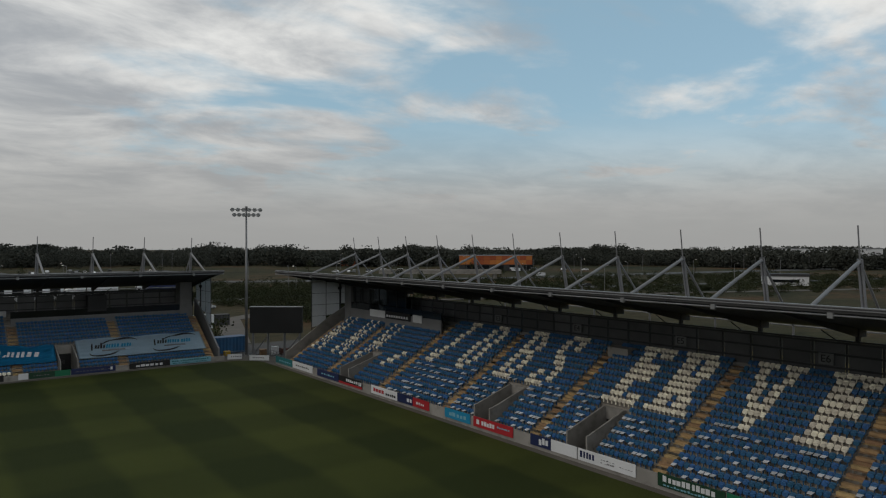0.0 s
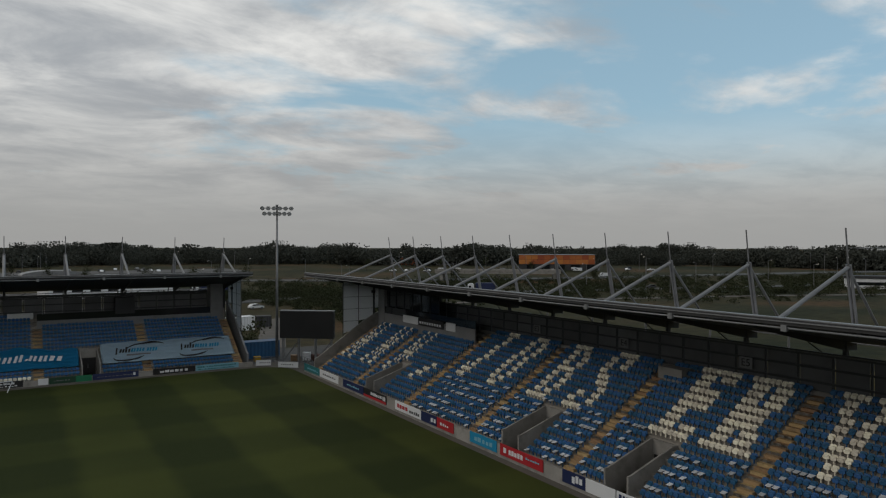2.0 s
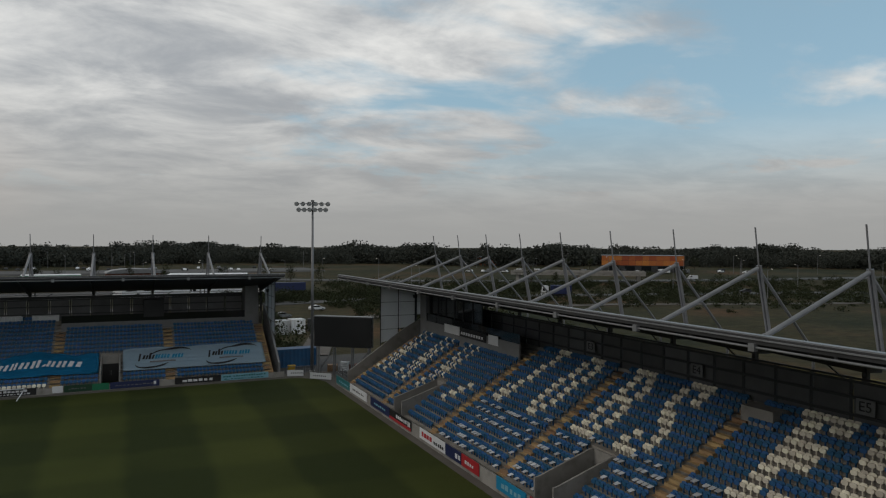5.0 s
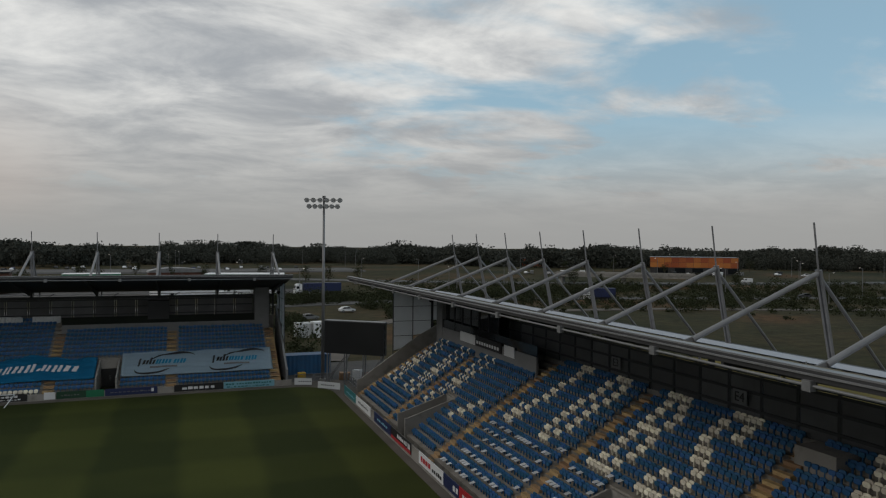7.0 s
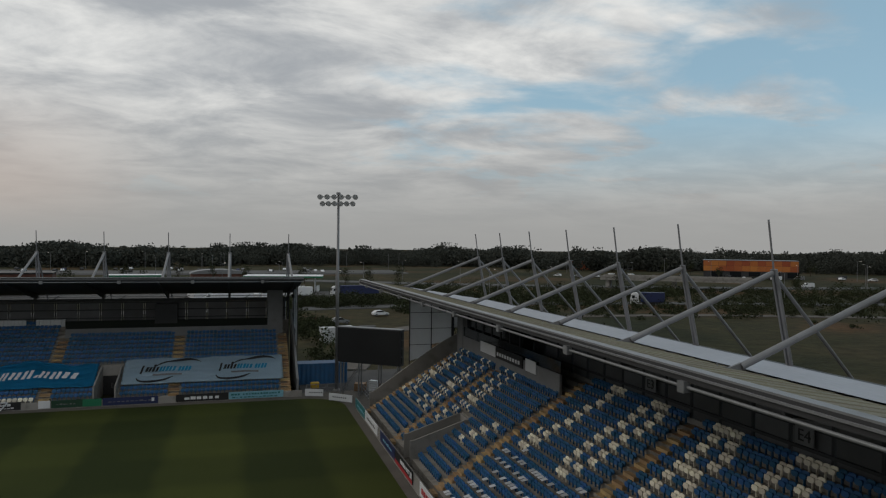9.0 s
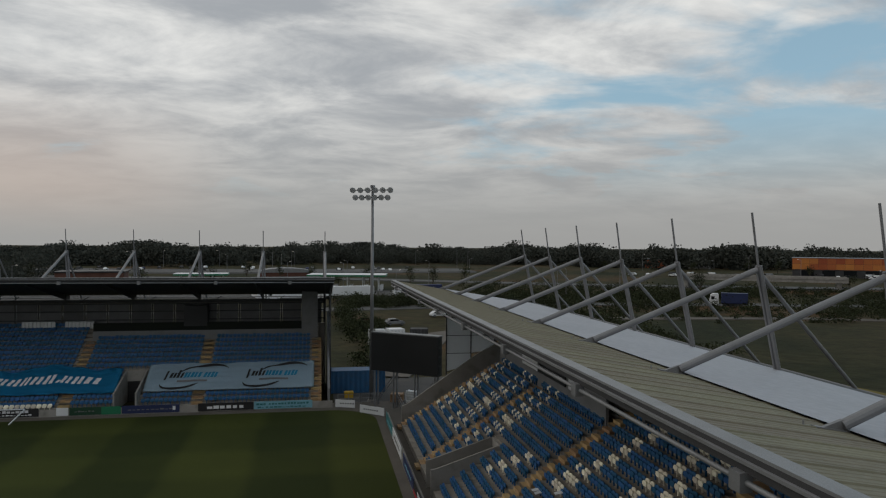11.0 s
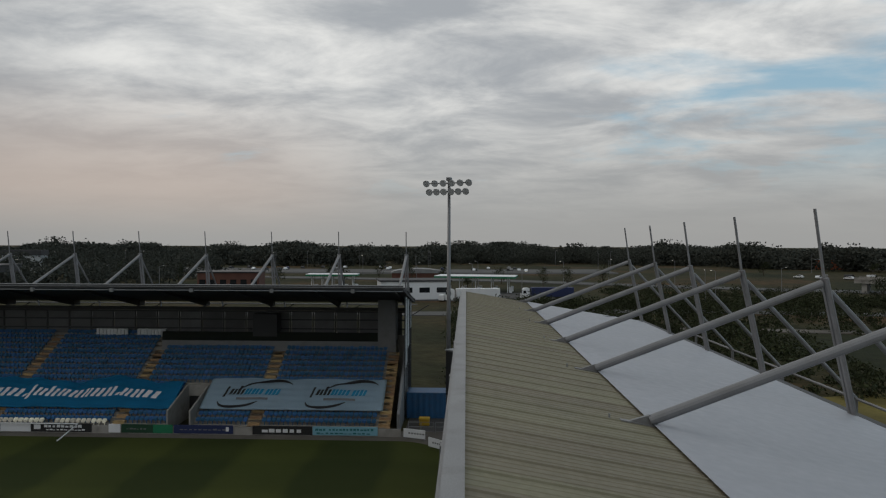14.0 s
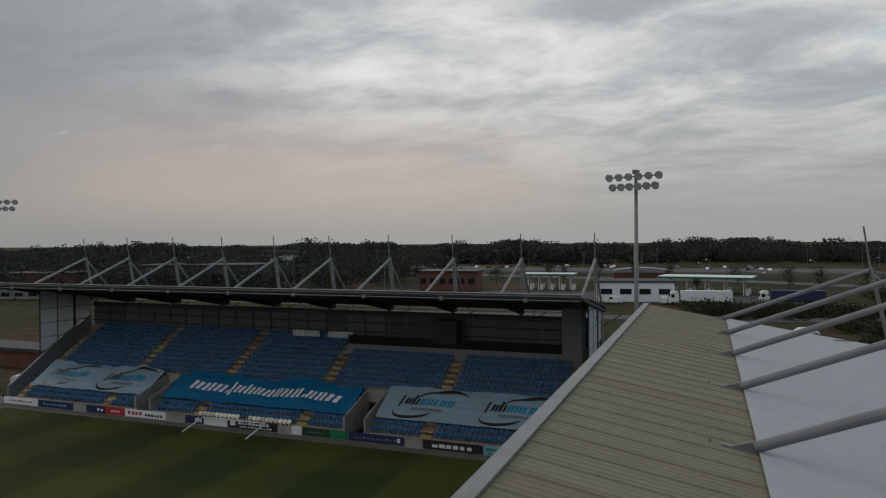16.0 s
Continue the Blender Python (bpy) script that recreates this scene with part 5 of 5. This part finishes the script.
# ---- street lamps ----
def street_lamp():
    top = empty("street_lamp", "thin grey street lamp with a single arm", "street lamp", group="street lamps")
    bm = bmesh.new()
    tube(bm, (0, 0, -0.2), (0, 0, 9.6), 0.12, 6, 0.07)
    part("post", bm, STEEL, top)
    bm = bmesh.new()
    tube(bm, (0, 0, 9.55), (1.3, 0, 9.9), 0.05, 6)
    part("arm", bm, STEEL, top)
    bm = bmesh.new()
    bevelled(bm, 1.1, 1.9, -0.16, 0.16, 9.82, 10.0, 0.04)
    part("head", bm, STEEL, top)
    bm = bmesh.new()
    box(bm, 1.2, 1.8, -0.12, 0.12, 9.79, 9.818)
    part("lens", bm, LAMP_LIT, top, "pale glowing lens")
    return top


lamp = street_lamp()
lamp.matrix_basis = at_land(58, 236, 30)
rnd = random.Random(5)
for i in range(60):
    a = rnd.uniform(-0.75, 1.25)
    d = rnd.uniform(215, 470)
    x, y = 30 + d * math.sin(a), 50 + d * math.cos(a)
    copy_thing(lamp, at_land(x, y, rnd.uniform(0, 360)))


# ---- woods, hedges and scrub ----
def clumps(name, spots, material, label, leaves, size, seed):
    """Woody growth built of many small leaf sprays with gaps, one object."""
    rnd = np.random.RandomState(seed)
    V, F = [], []
    n = 0
    for x, y, z, r, h in spots:
        k = leaves
        # sprays gathered round a few limbs, so that the outline stays uneven
        limbs = rnd.uniform(-1, 1, (6, 3)) * (0.62, 0.62, 0.36) + (0, 0, 0.58)
        pick = limbs[rnd.randint(0, 6, k)]
        off = rnd.normal(0, 1, (k, 3)) * (0.30, 0.30, 0.17)
        c = (pick + off) * (r, r, h)
        c[:, 2] = np.clip(c[:, 2], 0.05 * h, 1.12 * h)
        c += (x, y, z)
        s = size * rnd.uniform(0.6, 1.4, (k, 1, 1)) * (0.6 + r / 8)
        e1 = rnd.normal(0, 1, (k, 3))
        e1 /= np.linalg.norm(e1, axis=1, keepdims=True)
        e2 = np.cross(e1, rnd.normal(0, 1, (k, 3)))
        e2 /= np.linalg.norm(e2, axis=1, keepdims=True)
        e3 = np.cross(e1, e2)
        tri = np.stack((e1, e2 * 0.7 + e3 * 0.3, -e1, -e2 * 0.7 + e3 * 0.3), 1)
        q = c[:, None, :] + tri * s
        V.append(q.reshape(-1, 3))
        for i in range(k):
            b = n + i * 4
            F += [(b, b + 1, b + 2), (b, b + 2, b + 3)]
        n += k * 4
    me = bpy.data.meshes.new(name)
    me.from_pydata(np.concatenate(V).tolist(), [], F)
    me.materials.append(material)
    return tagged(new(name, me), label, "trees", kind="stuff")


rnd = random.Random(77)
spots = []
for i in range(1900):
    a = rnd.uniform(-1.05, 1.35)
    d = rnd.uniform(0, 1) ** 1.3 * 430 + 480 + 45 * math.sin(a * 9)
    x, y = 25 + d * math.sin(a), 40 + d * math.cos(a)
    h = rnd.uniform(7.5, 12.5) + 1.6 * math.sin(a * 23) + 1.2 * math.sin(a * 61 + 2) + (3.0 if rnd.random() < 0.06 else 0)
    spots.append((x, y, rise(x, y) - 0.5, rnd.uniform(5, 12), h))
clumps("far_wood", spots, LEAF_HAZED, "dark belt of broadleaf woods along the skyline", 300, 0.55, 3)
spots = []
for i in range(760):
    a = rnd.uniform(-1.05, -0.30) if i < 420 else rnd.uniform(-0.05, 1.3)
    d = rnd.uniform(470, 540) if i >= 420 else rnd.uniform(240, 520)
    x, y = 25 + d * math.sin(a), 40 + d * math.cos(a)
    if i < 420 and ((400 < y < 450 and x > -160) or x > -75):
        continue
    spots.append((x, y, rise(x, y) - 0.3, rnd.uniform(4, 8), rnd.uniform(6, 11)))
clumps("near_wood", spots, LEAF_HAZED, "loose edge of woods and tall hedges", 330, 0.36, 8)
spots = []
for i in range(2300):
    t = rnd.random()
    if t < 0.55:       # thickets in bands on the land beyond the side stand
        x = rnd.uniform(90, 360)
        y = 236 - (x - 90) * 0.42 + rnd.gauss(0, 12) + rnd.choice((0, -26, 30, 58))
    elif t < 0.75:     # hedge behind the yard and along the lane
        x = rnd.uniform(44, 190)
        y = 232 + rnd.gauss(0, 4) + (x - 60) * 0.10
    else:
        x, y = rnd.uniform(40, 100), rnd.uniform(118, 240)
        if 44 < x < 70 and y < 215:
            continue
    r = rnd.uniform(1.0, 3.0) * (1.5 if rnd.random() < 0.12 else 1.0)
    spots.append((x, y, rise(x, y) - 0.2, r, r * rnd.uniform(0.7, 1.2)))
for i in range(60):
    x, y = rnd.uniform(41, 47), rnd.uniform(158, 170)
    spots.append((x, y, rise(x, y) - 0.2, rnd.uniform(1.0, 2.0), rnd.uniform(1.5, 3.0)))
clumps("scrub", spots, LEAF, "low dark scrub and hedges on rough land", 110, 0.26, 15)


def tree(label, m, h, r, seed):
    top = empty("tree", label, "tree", group="single trees")
    bm = bmesh.new()
    tube(bm, (0, 0, -0.2), (0.1, 0, h * 0.45), 0.22, 7, 0.12)
    rn = random.Random(seed)
    for i in range(5):
        a = i * 1.26 + rn.random()
        tube(bm, (0.05, 0, h * rn.uniform(0.28, 0.42)), (r * 0.6 * math.cos(a), r * 0.6 * math.sin(a), h * rn.uniform(0.6, 0.8)), 0.09, 5, 0.03)
    part("trunk", bm, BARK, top)
    cr = clumps("crown", [(0, 0, h * 0.22, r, h * 0.78)], LEAF, "", 420, 0.24, seed)
    cr.parent = top
    cr["kind"] = ""
    del cr["category"]
    top.matrix_basis = m


rnd = random.Random(31)
for i in range(34):
    if i < 20:
        x, y = -150 + i * 13 + rnd.uniform(-3, 3), 318 + rnd.uniform(-14, 24)
    else:
        x, y = rnd.uniform(130, 420), rnd.uniform(230, 420)
    tree("small broadleaf tree standing by the car parks", at_land(x, y, rnd.uniform(0, 360), 0), rnd.uniform(4.5, 8.5), rnd.uniform(1.6, 3.2), 100 + i)
